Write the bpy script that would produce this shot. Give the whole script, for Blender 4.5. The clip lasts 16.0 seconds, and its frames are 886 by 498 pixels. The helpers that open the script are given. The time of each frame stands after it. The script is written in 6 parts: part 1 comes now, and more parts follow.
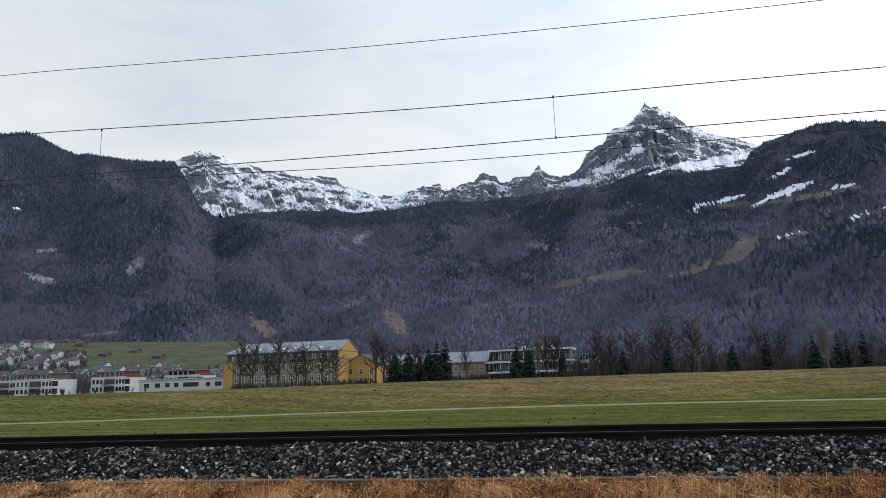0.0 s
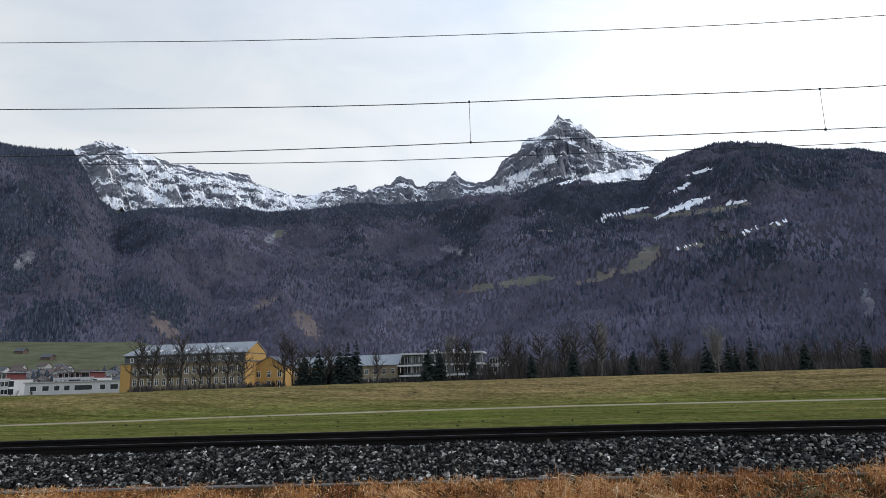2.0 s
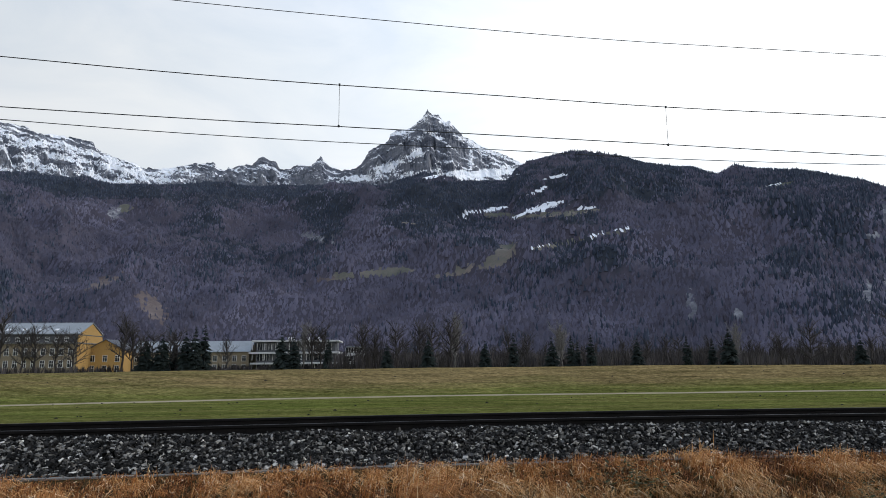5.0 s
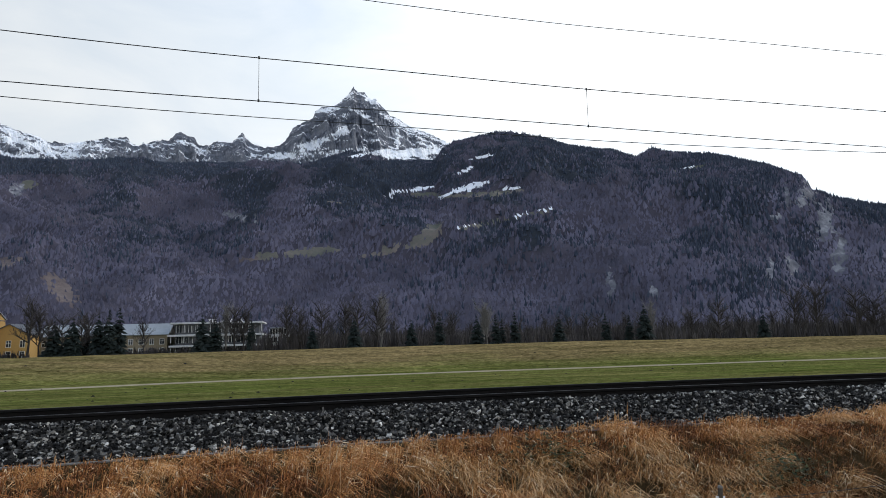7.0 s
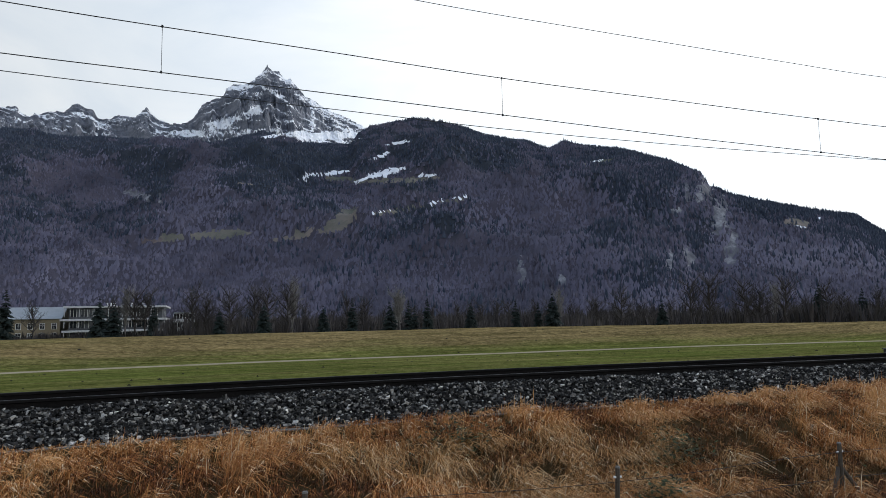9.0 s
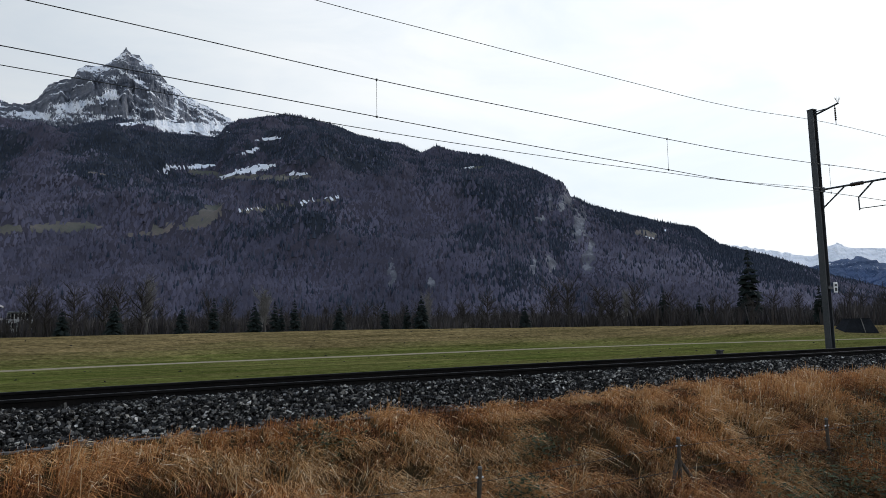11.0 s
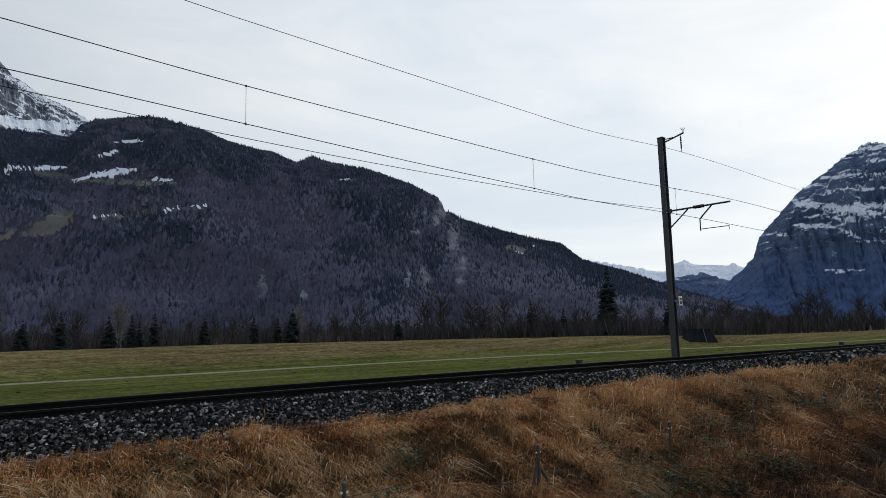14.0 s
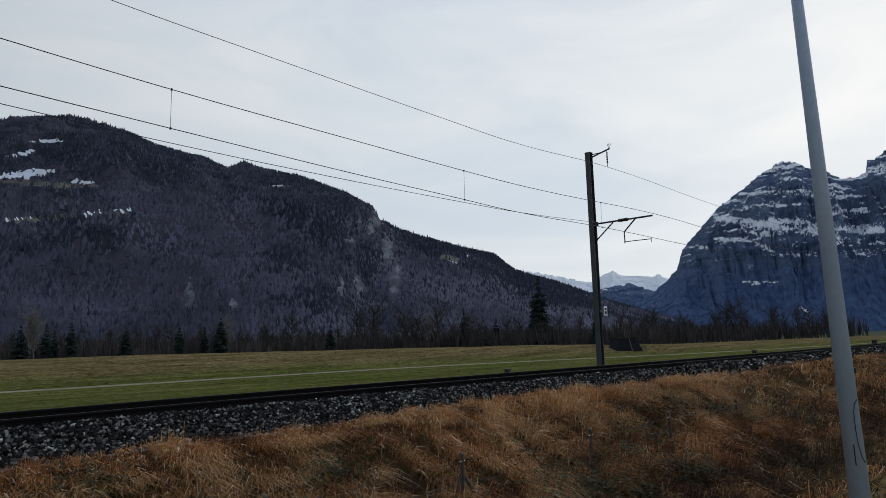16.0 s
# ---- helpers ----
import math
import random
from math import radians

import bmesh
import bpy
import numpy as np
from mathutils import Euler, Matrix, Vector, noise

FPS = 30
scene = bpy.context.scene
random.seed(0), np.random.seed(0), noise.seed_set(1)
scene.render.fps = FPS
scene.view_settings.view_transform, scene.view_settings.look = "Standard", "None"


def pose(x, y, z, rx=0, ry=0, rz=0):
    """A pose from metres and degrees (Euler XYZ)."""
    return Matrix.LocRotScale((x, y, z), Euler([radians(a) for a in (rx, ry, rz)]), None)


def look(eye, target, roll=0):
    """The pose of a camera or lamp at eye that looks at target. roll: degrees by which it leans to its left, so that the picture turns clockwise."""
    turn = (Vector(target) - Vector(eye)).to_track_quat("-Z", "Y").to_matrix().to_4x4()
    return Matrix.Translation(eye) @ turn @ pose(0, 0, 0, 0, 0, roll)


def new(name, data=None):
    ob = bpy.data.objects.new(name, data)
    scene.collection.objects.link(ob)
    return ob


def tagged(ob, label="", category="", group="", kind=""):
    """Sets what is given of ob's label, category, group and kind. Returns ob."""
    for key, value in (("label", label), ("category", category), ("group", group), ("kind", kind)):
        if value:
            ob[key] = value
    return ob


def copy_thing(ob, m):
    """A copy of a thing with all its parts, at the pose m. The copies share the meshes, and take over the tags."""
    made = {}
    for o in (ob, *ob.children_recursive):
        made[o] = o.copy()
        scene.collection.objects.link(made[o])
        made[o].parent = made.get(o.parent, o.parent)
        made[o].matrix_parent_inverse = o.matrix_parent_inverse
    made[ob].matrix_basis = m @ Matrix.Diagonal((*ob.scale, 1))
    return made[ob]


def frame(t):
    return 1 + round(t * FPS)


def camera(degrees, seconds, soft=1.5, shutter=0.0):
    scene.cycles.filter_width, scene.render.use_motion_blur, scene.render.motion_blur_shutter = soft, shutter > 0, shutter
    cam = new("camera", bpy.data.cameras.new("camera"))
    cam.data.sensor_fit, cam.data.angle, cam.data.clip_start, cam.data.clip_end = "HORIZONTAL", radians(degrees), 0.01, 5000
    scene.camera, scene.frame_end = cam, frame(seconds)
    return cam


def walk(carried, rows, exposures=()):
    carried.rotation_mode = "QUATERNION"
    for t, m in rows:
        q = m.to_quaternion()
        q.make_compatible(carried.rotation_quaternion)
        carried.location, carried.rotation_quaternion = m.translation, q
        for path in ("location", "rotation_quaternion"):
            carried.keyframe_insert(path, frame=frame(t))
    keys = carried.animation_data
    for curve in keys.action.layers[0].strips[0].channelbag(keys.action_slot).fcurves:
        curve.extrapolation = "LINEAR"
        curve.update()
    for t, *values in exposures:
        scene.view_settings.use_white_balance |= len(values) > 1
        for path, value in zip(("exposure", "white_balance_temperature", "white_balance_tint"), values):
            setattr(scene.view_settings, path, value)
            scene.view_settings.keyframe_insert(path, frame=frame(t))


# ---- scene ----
cam = camera(67.2, 16.0, soft=0.7)
EYE = 1.02  # eye above the rail heads, which are at z = 0; the track runs along x
PATH = [
    (0.0, 0.000, 0.000, 0.000, 100.65, 1.86, 15.25),
    (0.5, 0.006, 0.021, -0.003, 100.50, 2.05, 13.64),
    (1.0, 0.012, 0.042, -0.006, 100.45, 1.97, 12.50),
    (1.5, 0.018, 0.064, -0.009, 100.62, 1.68, 10.38),
    (2.0, 0.024, 0.085, -0.011, 100.69, 1.68, 7.76),
    (2.5, 0.023, 0.101, -0.016, 100.77, 1.35, 5.24),
    (3.0, 0.022, 0.117, -0.021, 100.84, 1.22, 2.74),
    (3.5, 0.021, 0.133, -0.026, 100.71, 1.12, 1.57),
    (4.0, 0.020, 0.149, -0.031, 100.40, 0.62, -0.46),
    (6.5, 0.047, 0.163, -0.042, 98.29, 1.24, -9.34),
    (7.0, 0.065, 0.176, -0.047, 97.76, 1.45, -10.67),
    (7.5, 0.083, 0.189, -0.053, 96.94, 2.54, -10.56),
    (8.0, 0.101, 0.202, -0.059, 96.86, 2.01, -10.69),
    (8.5, 0.110, 0.222, -0.058, 96.78, 1.17, -14.12),
    (9.0, 0.120, 0.242, -0.056, 96.41, 1.20, -18.09),
    (9.5, 0.130, 0.262, -0.055, 96.26, 1.21, -21.06),
    (10.0, 0.139, 0.283, -0.053, 96.26, 1.03, -24.34),
    (12.5, 0.167, 0.292, -0.038, 96.75, 1.08, -34.82),
    (13.0, 0.178, 0.270, -0.042, 96.89, 1.04, -36.98),
    (13.5, 0.189, 0.247, -0.046, 97.02, 1.13, -38.41),
    (14.0, 0.200, 0.225, -0.049, 97.28, 1.42, -39.97),
    (14.5, 0.204, 0.191, -0.047, 97.33, 1.34, -41.53),
    (15.0, 0.208, 0.157, -0.046, 97.71, 1.02, -43.11),
    (15.5, 0.211, 0.123, -0.044, 97.91, 1.27, -44.85),
    (16.0, 0.215, 0.090, -0.042, 97.92, 1.51, -45.63),
]
walk(cam, [(t, pose(x, y, EYE + z, rx, ry, rz)) for t, x, y, z, rx, ry, rz in PATH],
     exposures=[(0.0, 0.0, 6580, 10), (4.0, -0.03, 6600, 10), (8.0, -0.04, 6500, 9), (9.5, -0.26, 6480, 9), (12.5, -0.52, 6430, 9), (14.5, -0.78, 6350, 8.5), (16.0, -0.92, 6300, 8.5)])

# ---- light: an overcast winter sky, brighter towards the low sun on the right ----
SUN_AZ, SUN_EL = 84.0, 24.0   # degrees, clockwise from +y
world = bpy.data.worlds.new("overcast_sky")
scene.world = world
world.use_nodes = True
wt = world.node_tree
wt.nodes.clear()
w_out = wt.nodes.new("ShaderNodeOutputWorld")
w_bg = wt.nodes.new("ShaderNodeBackground")
w_sky = wt.nodes.new("ShaderNodeTexSky")
w_sky.sky_type, w_sky.sun_disc = "NISHITA", False
w_sky.sun_elevation, w_sky.sun_rotation = radians(SUN_EL), radians(SUN_AZ)
w_tc = wt.nodes.new("ShaderNodeTexCoord")
w_map = wt.nodes.new("ShaderNodeMapping")
w_map.inputs["Scale"].default_value = (1.0, 1.0, 3.2)
w_n = wt.nodes.new("ShaderNodeTexNoise")
w_n.inputs["Scale"].default_value, w_n.inputs["Detail"].default_value = 2.6, 7.0
w_n.inputs["Roughness"].default_value, w_n.inputs["Distortion"].default_value = 0.55, 0.6
w_ramp = wt.nodes.new("ShaderNodeValToRGB")
w_ramp.color_ramp.elements[0].position, w_ramp.color_ramp.elements[0].color = 0.30, (7.0, 7.75, 8.6, 1)
w_ramp.color_ramp.elements[1].position, w_ramp.color_ramp.elements[1].color = 0.66, (9.0, 9.3, 9.55, 1)
w_mix = wt.nodes.new("ShaderNodeMix")
w_mix.data_type = "RGBA"
w_mix.inputs["Factor"].default_value = 0.90
wt.links.new(w_tc.outputs["Generated"], w_map.inputs["Vector"])
wt.links.new(w_map.outputs["Vector"], w_n.inputs["Vector"])
wt.links.new(w_n.outputs["Fac"], w_ramp.inputs["Fac"])
wt.links.new(w_sky.outputs["Color"], w_mix.inputs["A"])
wt.links.new(w_ramp.outputs["Color"], w_mix.inputs["B"])
# the cloud is thinner and brighter towards the hidden sun
w_dot = wt.nodes.new("ShaderNodeVectorMath")
w_dot.operation = "DOT_PRODUCT"
w_dot.inputs[1].default_value = (math.sin(radians(SUN_AZ)) * math.cos(radians(SUN_EL)), math.cos(radians(SUN_AZ)) * math.cos(radians(SUN_EL)), math.sin(radians(SUN_EL)))
wt.links.new(w_tc.outputs["Generated"], w_dot.inputs[0])
w_glow = wt.nodes.new("ShaderNodeMapRange")
w_glow.interpolation_type = "SMOOTHSTEP"
for key, v in (("From Min", -0.35), ("From Max", 1.0), ("To Min", 0.098), ("To Max", 0.170)):
    w_glow.inputs[key].default_value = v
wt.links.new(w_dot.outputs["Value"], w_glow.inputs["Value"])
wt.links.new(w_glow.outputs["Result"], w_bg.inputs["Strength"])
# overhead the cloud is thicker and bluer than at the horizon
w_sep = wt.nodes.new("ShaderNodeSeparateXYZ")
wt.links.new(w_tc.outputs["Generated"], w_sep.inputs["Vector"])
w_high = wt.nodes.new("ShaderNodeMapRange")
for key, v in (("From Min", 0.42), ("From Max", 0.9), ("To Min", 0.0), ("To Max", 1.0)):
    w_high.inputs[key].default_value = v
wt.links.new(w_sep.outputs["Z"], w_high.inputs["Value"])
w_zen = wt.nodes.new("ShaderNodeMix")
w_zen.data_type, w_zen.blend_type = "RGBA", "MULTIPLY"
w_zen.inputs["B"].default_value = (0.55, 0.68, 0.94, 1)
wt.links.new(w_high.outputs["Result"], w_zen.inputs["Factor"])
wt.links.new(w_mix.outputs["Result"], w_zen.inputs["A"])
# and the light that comes through near the sun is warmer
w_near = wt.nodes.new("ShaderNodeMapRange")
for key, v in (("From Min", 0.25), ("From Max", 0.95), ("To Min", 0.0), ("To Max", 1.0)):
    w_near.inputs[key].default_value = v
wt.links.new(w_dot.outputs["Value"], w_near.inputs["Value"])
w_warm = wt.nodes.new("ShaderNodeMix")
w_warm.data_type, w_warm.blend_type = "RGBA", "MULTIPLY"
w_warm.inputs["B"].default_value = (1.05, 1.02, 0.99, 1)
wt.links.new(w_near.outputs["Result"], w_warm.inputs["Factor"])
wt.links.new(w_zen.outputs["Result"], w_warm.inputs["A"])
wt.links.new(w_warm.outputs["Result"], w_bg.inputs["Color"])
wt.links.new(w_bg.outputs["Background"], w_out.inputs["Surface"])
sun = new("sun", bpy.data.lights.new("sun", "SUN"))
sun.data.energy, sun.data.angle, sun.data.color = 0.8, radians(14), (1.0, 0.95, 0.88)
a_, e_ = radians(SUN_AZ), radians(SUN_EL)
sun.matrix_world = look((300 * math.sin(a_) * math.cos(e_), 300 * math.cos(a_) * math.cos(e_), 300 * math.sin(e_)), (0, 0, 0))


# ---- small numeric tools ----
rng = np.random.default_rng(7)


def lattice(ix, iy, seed):
    h = (ix.astype(np.int64) * 374761393 + iy.astype(np.int64) * 668265263 + seed * 974634777) & 0x7FFFFFFF
    h = ((h ^ (h >> 13)) * 1274126177) & 0x7FFFFFFF
    return ((h ^ (h >> 16)) & 0xFFFF) / 65535.0


def vnoise(x, y, seed=0):
    x, y = np.asarray(x, float), np.asarray(y, float)
    ix, iy = np.floor(x), np.floor(y)
    fx, fy = x - ix, y - iy
    fx, fy = fx * fx * (3 - 2 * fx), fy * fy * (3 - 2 * fy)
    a, b = lattice(ix, iy, seed), lattice(ix + 1, iy, seed)
    c, d = lattice(ix, iy + 1, seed), lattice(ix + 1, iy + 1, seed)
    return (a * (1 - fx) + b * fx) * (1 - fy) + (c * (1 - fx) + d * fx) * fy


def fbm(x, y, octaves=5, seed=0, ridged=False, gain=0.5):
    total, amp, norm = 0.0, 1.0, 0.0
    for o in range(octaves):
        n = vnoise(np.asarray(x) * 2.0 ** o + 17.3 * o, np.asarray(y) * 2.0 ** o - 9.1 * o, seed + o)
        n = 1 - abs(2 * n - 1) if ridged else n
        total, norm = total + amp * n, norm + amp
        amp *= gain
    return total / norm


def smooth(v, lo, hi):
    u = np.clip((np.asarray(v, float) - lo) / (hi - lo), 0, 1)
    return u * u * (3 - 2 * u)


def from_arrays(name, verts, faces, materials=(), shade=False, parent=None):
    """One mesh object from an array of points and an array of triangles or quads."""
    me = bpy.data.meshes.new(name)
    verts, faces = np.asarray(verts, np.float32), np.asarray(faces, np.int32)
    k = faces.shape[1]
    me.vertices.add(len(verts))
    me.vertices.foreach_set("co", verts.ravel())
    me.loops.add(faces.size)
    me.loops.foreach_set("vertex_index", faces.ravel())
    me.polygons.add(len(faces))
    me.polygons.foreach_set("loop_start", np.arange(0, faces.size, k, dtype=np.int32))
    me.polygons.foreach_set("use_smooth", np.full(len(faces), shade))
    me.update(calc_edges=True)
    for m in materials:
        me.materials.append(m)
    ob = new(name, me)
    if parent is not None:
        ob.parent = parent
    return ob


def point_value(ob, name, values):
    at = ob.data.attributes.new(name, "FLOAT", "POINT")
    at.data.foreach_set("value", np.asarray(values, np.float32))


def grid_faces(nu, nv):
    i = (np.arange(nu - 1)[:, None] * nv + np.arange(nv - 1)[None, :]).ravel()
    return np.stack([i, i + nv, i + nv + 1, i + 1], 1)


def part(name, bm, material, parent, label=""):
    me = bpy.data.meshes.new(name)
    bm.to_mesh(me)
    bm.free()
    if material is not None:
        me.materials.append(material)
    ob = new(name, me)
    ob.parent = parent
    if label:
        ob["label"] = label
    return ob


def thing(name, m, label, category, group="", kind=""):
    ob = new(name)
    ob.matrix_world = m
    return tagged(ob, label, category, group, kind)


def box(bm, lo, hi, bevel=0.0):
    c = [(a + b) / 2 for a, b in zip(lo, hi)]
    s = [b - a for a, b in zip(lo, hi)]
    got = bmesh.ops.create_cube(bm, size=1.0, matrix=Matrix.Translation(c) @ Matrix.Diagonal((*s, 1)))
    if bevel:
        edges = list({e for v in got["verts"] for e in v.link_edges})
        bmesh.ops.bevel(bm, geom=edges, offset=bevel, segments=1, affect="EDGES", profile=0.5)


def boxed(lo, hi, bevel=0.0):
    bm = bmesh.new()
    box(bm, lo, hi, bevel)
    return bm


def rod(bm, a, b, r0, r1=None, sides=8):
    a, b = Vector(a), Vector(b)
    r1 = r0 if r1 is None else r1
    m = Matrix.Translation((a + b) / 2) @ (b - a).to_track_quat("Z", "Y").to_matrix().to_4x4()
    bmesh.ops.create_cone(bm, cap_ends=True, segments=sides, radius1=r0, radius2=r1, depth=(b - a).length, matrix=m)


# ---- materials ----
def material(name):
    m = bpy.data.materials.new(name)
    m.use_nodes = True
    return m, m.node_tree, m.node_tree.nodes["Principled BSDF"]


def node(tree, kind, **values):
    n = tree.nodes.new(kind)
    for k, v in values.items():
        n.inputs[k].default_value = v
    return n


def ramp(tree, fac, stops):
    r = tree.nodes.new("ShaderNodeValToRGB")
    while len(r.color_ramp.elements) < len(stops):
        r.color_ramp.elements.new(0.5)
    for e, (p, c) in zip(r.color_ramp.elements, stops):
        e.position, e.color = p, (*c, 1)
    tree.links.new(fac, r.inputs["Fac"])
    return r.outputs["Color"]


def mixed(tree, fac, a, b, blend="MIX"):
    n = tree.nodes.new("ShaderNodeMix")
    n.data_type, n.blend_type = "RGBA", blend
    for key, v in (("Factor", fac), ("A", a), ("B", b)):
        if isinstance(v, (int, float)):
            n.inputs[key].default_value = v
        elif isinstance(v, tuple):
            n.inputs[key].default_value = (*v, 1)
        else:
            tree.links.new(v, n.inputs[key])
    return n.outputs["Result"]


def noise_of(tree, scale, detail=4.0, rough=0.55, stretch=(1, 1, 1), coords="Object"):
    tc = tree.nodes.new("ShaderNodeTexCoord")
    mp = tree.nodes.new("ShaderNodeMapping")
    mp.inputs["Scale"].default_value = stretch
    n = node(tree, "ShaderNodeTexNoise", Scale=scale, Detail=detail, Roughness=rough)
    tree.links.new(tc.outputs[coords], mp.inputs["Vector"])
    tree.links.new(mp.outputs["Vector"], n.inputs["Vector"])
    return n.outputs["Fac"]


def bump(tree, shader, height, strength=0.4, distance=0.02):
    b = node(tree, "ShaderNodeBump", Strength=strength, Distance=distance)
    tree.links.new(height, b.inputs["Height"])
    tree.links.new(b.outputs["Normal"], shader.inputs["Normal"])


def attribute(tree, name):
    a = tree.nodes.new("ShaderNodeAttribute")
    a.attribute_name = name
    return a.outputs["Fac"]


def two_scale(name, dark, light, big=0.4, small=12.0, rough=0.85, metal=0.0, relief=0.3, depth=0.01, per_object=0.0, stretch=(1, 1, 1)):
    """A surface whose colour wanders at two scales, with fine relief."""
    m, t, s = material(name)
    a, b = noise_of(t, big, 3.0, stretch=stretch), noise_of(t, small, 5.0, 0.65, stretch=stretch)
    add = t.nodes.new("ShaderNodeMath")
    add.operation = "ADD"
    t.links.new(a, add.inputs[0])
    t.links.new(b, add.inputs[1])
    half = t.nodes.new("ShaderNodeMath")
    half.operation, half.inputs[1].default_value = "MULTIPLY", 0.5
    t.links.new(add.outputs[0], half.inputs[0])
    col = ramp(t, half.outputs[0], [(0.32, dark), (0.68, light)])
    if per_object:
        oi = t.nodes.new("ShaderNodeObjectInfo")
        g = ramp(t, oi.outputs["Random"], [(0.0, (1 - per_object,) * 3), (1.0, (1 + per_object,) * 3)])
        col = mixed(t, 1.0, col, g, "MULTIPLY")
    t.links.new(col, s.inputs["Base Color"])
    s.inputs["Roughness"].default_value, s.inputs["Metallic"].default_value = rough, metal
    if relief:
        bump(t, s, b, relief, depth)
    return m


def tinted(name, stops, rough=0.9, small=0.0):
    """Colour by the point value 'tint' (one shade a plant or stone), with a fine noise over it."""
    m, t, s = material(name)
    col = ramp(t, attribute(t, "tint"), stops)
    if small:
        g = ramp(t, noise_of(t, small, 4.0), [(0.3, (0.7, 0.7, 0.7)), (0.7, (1.25, 1.25, 1.25))])
        col = mixed(t, 1.0, col, g, "MULTIPLY")
    t.links.new(col, s.inputs["Base Color"])
    s.inputs["Roughness"].default_value = rough
    s.inputs["Specular IOR Level"].default_value = 0.2
    return m


def ragged(tree, value, scale, amount=0.9, lo=0.47, hi=0.56, stretch=(1, 1, 1)):
    """A cover value broken up at its edges by fine noise."""
    n = noise_of(tree, scale, 8.0, 0.75, stretch)
    ma = tree.nodes.new("ShaderNodeMath")
    ma.operation = "MULTIPLY_ADD"
    ma.inputs[1].default_value = amount
    tree.links.new(n, ma.inputs[0])
    tree.links.new(value, ma.inputs[2])
    mr = tree.nodes.new("ShaderNodeMapRange")
    for key, v in (("From Min", lo + amount / 2), ("From Max", hi + amount / 2)):
        mr.inputs[key].default_value = v
    tree.links.new(ma.outputs[0], mr.inputs["Value"])
    return mr.outputs["Result"]


def terrain_material():
    """Forest floor, with meadow, bare soil, rock and snow where the land has them."""
    m, t, s = material("mountain_land")
    # both floor colours lean blue-violet, as haze is mixed into them
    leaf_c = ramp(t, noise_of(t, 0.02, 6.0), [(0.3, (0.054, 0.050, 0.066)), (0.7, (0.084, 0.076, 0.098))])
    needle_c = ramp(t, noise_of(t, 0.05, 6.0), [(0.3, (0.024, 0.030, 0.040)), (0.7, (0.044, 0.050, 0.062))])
    floor_c = mixed(t, ragged(t, attribute(t, "needle"), 0.03, 0.5, 0.40, 0.62), leaf_c, needle_c)
    meadow_c = ramp(t, noise_of(t, 0.014, 6.0, 0.65), [(0.36, (0.100, 0.106, 0.082)), (0.5, (0.150, 0.140, 0.118)), (0.64, (0.215, 0.175, 0.155))])
    rock_c = ramp(t, noise_of(t, 0.05, 7.0, 0.7, (1, 1, 0.35)), [(0.3, (0.06, 0.062, 0.074)), (0.5, (0.14, 0.14, 0.155)), (0.7, (0.36, 0.36, 0.37))])
    snow_c = ramp(t, noise_of(t, 0.06, 4.0), [(0.3, (0.80, 0.82, 0.86)), (0.7, (0.92, 0.93, 0.95))])
    slide_c = ramp(t, noise_of(t, 0.05, 6.0), [(0.3, (0.100, 0.080, 0.078)), (0.7, (0.175, 0.142, 0.130))])
    col = mixed(t, ragged(t, attribute(t, "meadow"), 0.14), floor_c, meadow_c)
    col = mixed(t, ragged(t, attribute(t, "slide"), 0.14), col, slide_c)
    col = mixed(t, ragged(t, attribute(t, "rock"), 0.16, 1.3), col, rock_c)
    col = mixed(t, ragged(t, attribute(t, "snow"), 0.22, 1.1, 0.47, 0.54, (0.6, 0.6, 1.6)), col, snow_c)
    t.links.new(col, s.inputs["Base Color"])
    s.inputs["Roughness"].default_value = 0.95
    s.inputs["Specular IOR Level"].default_value = 0.1
    bump(t, s, noise_of(t, 0.08, 6.0, 0.7), 0.5, 4.0)
    return m


def alpine_material(name, rock_dark, rock_light, strata=0.012):
    """Bare limestone in beds, under snow that lies where the point value 'snow' says."""
    m, t, s = material(name)
    n = noise_of(t, 0.012, 8.0, 0.72, (1, 1, 0.6))
    beds = noise_of(t, strata, 6.0, 0.6, (0.12, 0.12, 2.4))
    add = t.nodes.new("ShaderNodeMath")
    add.operation = "MULTIPLY_ADD"
    add.inputs[1].default_value = 0.5
    t.links.new(n, add.inputs[0])
    half = t.nodes.new("ShaderNodeMath")
    half.operation, half.inputs[1].default_value = "MULTIPLY", 0.5
    t.links.new(beds, half.inputs[0])
    t.links.new(half.outputs[0], add.inputs[2])
    rock_c = ramp(t, add.outputs[0], [(0.38, rock_dark), (0.66, rock_light)])
    # far woods, with the blue of the haze put into their colour
    hazed_wood_c = ramp(t, noise_of(t, 0.045, 8.0, 0.7), [(0.3, (0.052, 0.084, 0.168)), (0.7, (0.106, 0.156, 0.275))])
    snow_c = ramp(t, noise_of(t, 0.01, 4.0), [(0.3, (0.88, 0.90, 0.92)), (0.7, (0.96, 0.96, 0.97))])
    col = mixed(t, attribute(t, "wood"), rock_c, hazed_wood_c)
    col = mixed(t, ragged(t, attribute(t, "snow"), 0.085, 1.5, 0.47, 0.52, (0.8, 0.8, 1.6)), col, snow_c)
    t.links.new(col, s.inputs["Base Color"])
    s.inputs["Roughness"].default_value = 0.95
    s.inputs["Specular IOR Level"].default_value = 0.1
    bump(t, s, n, 0.9, 25.0)
    return m


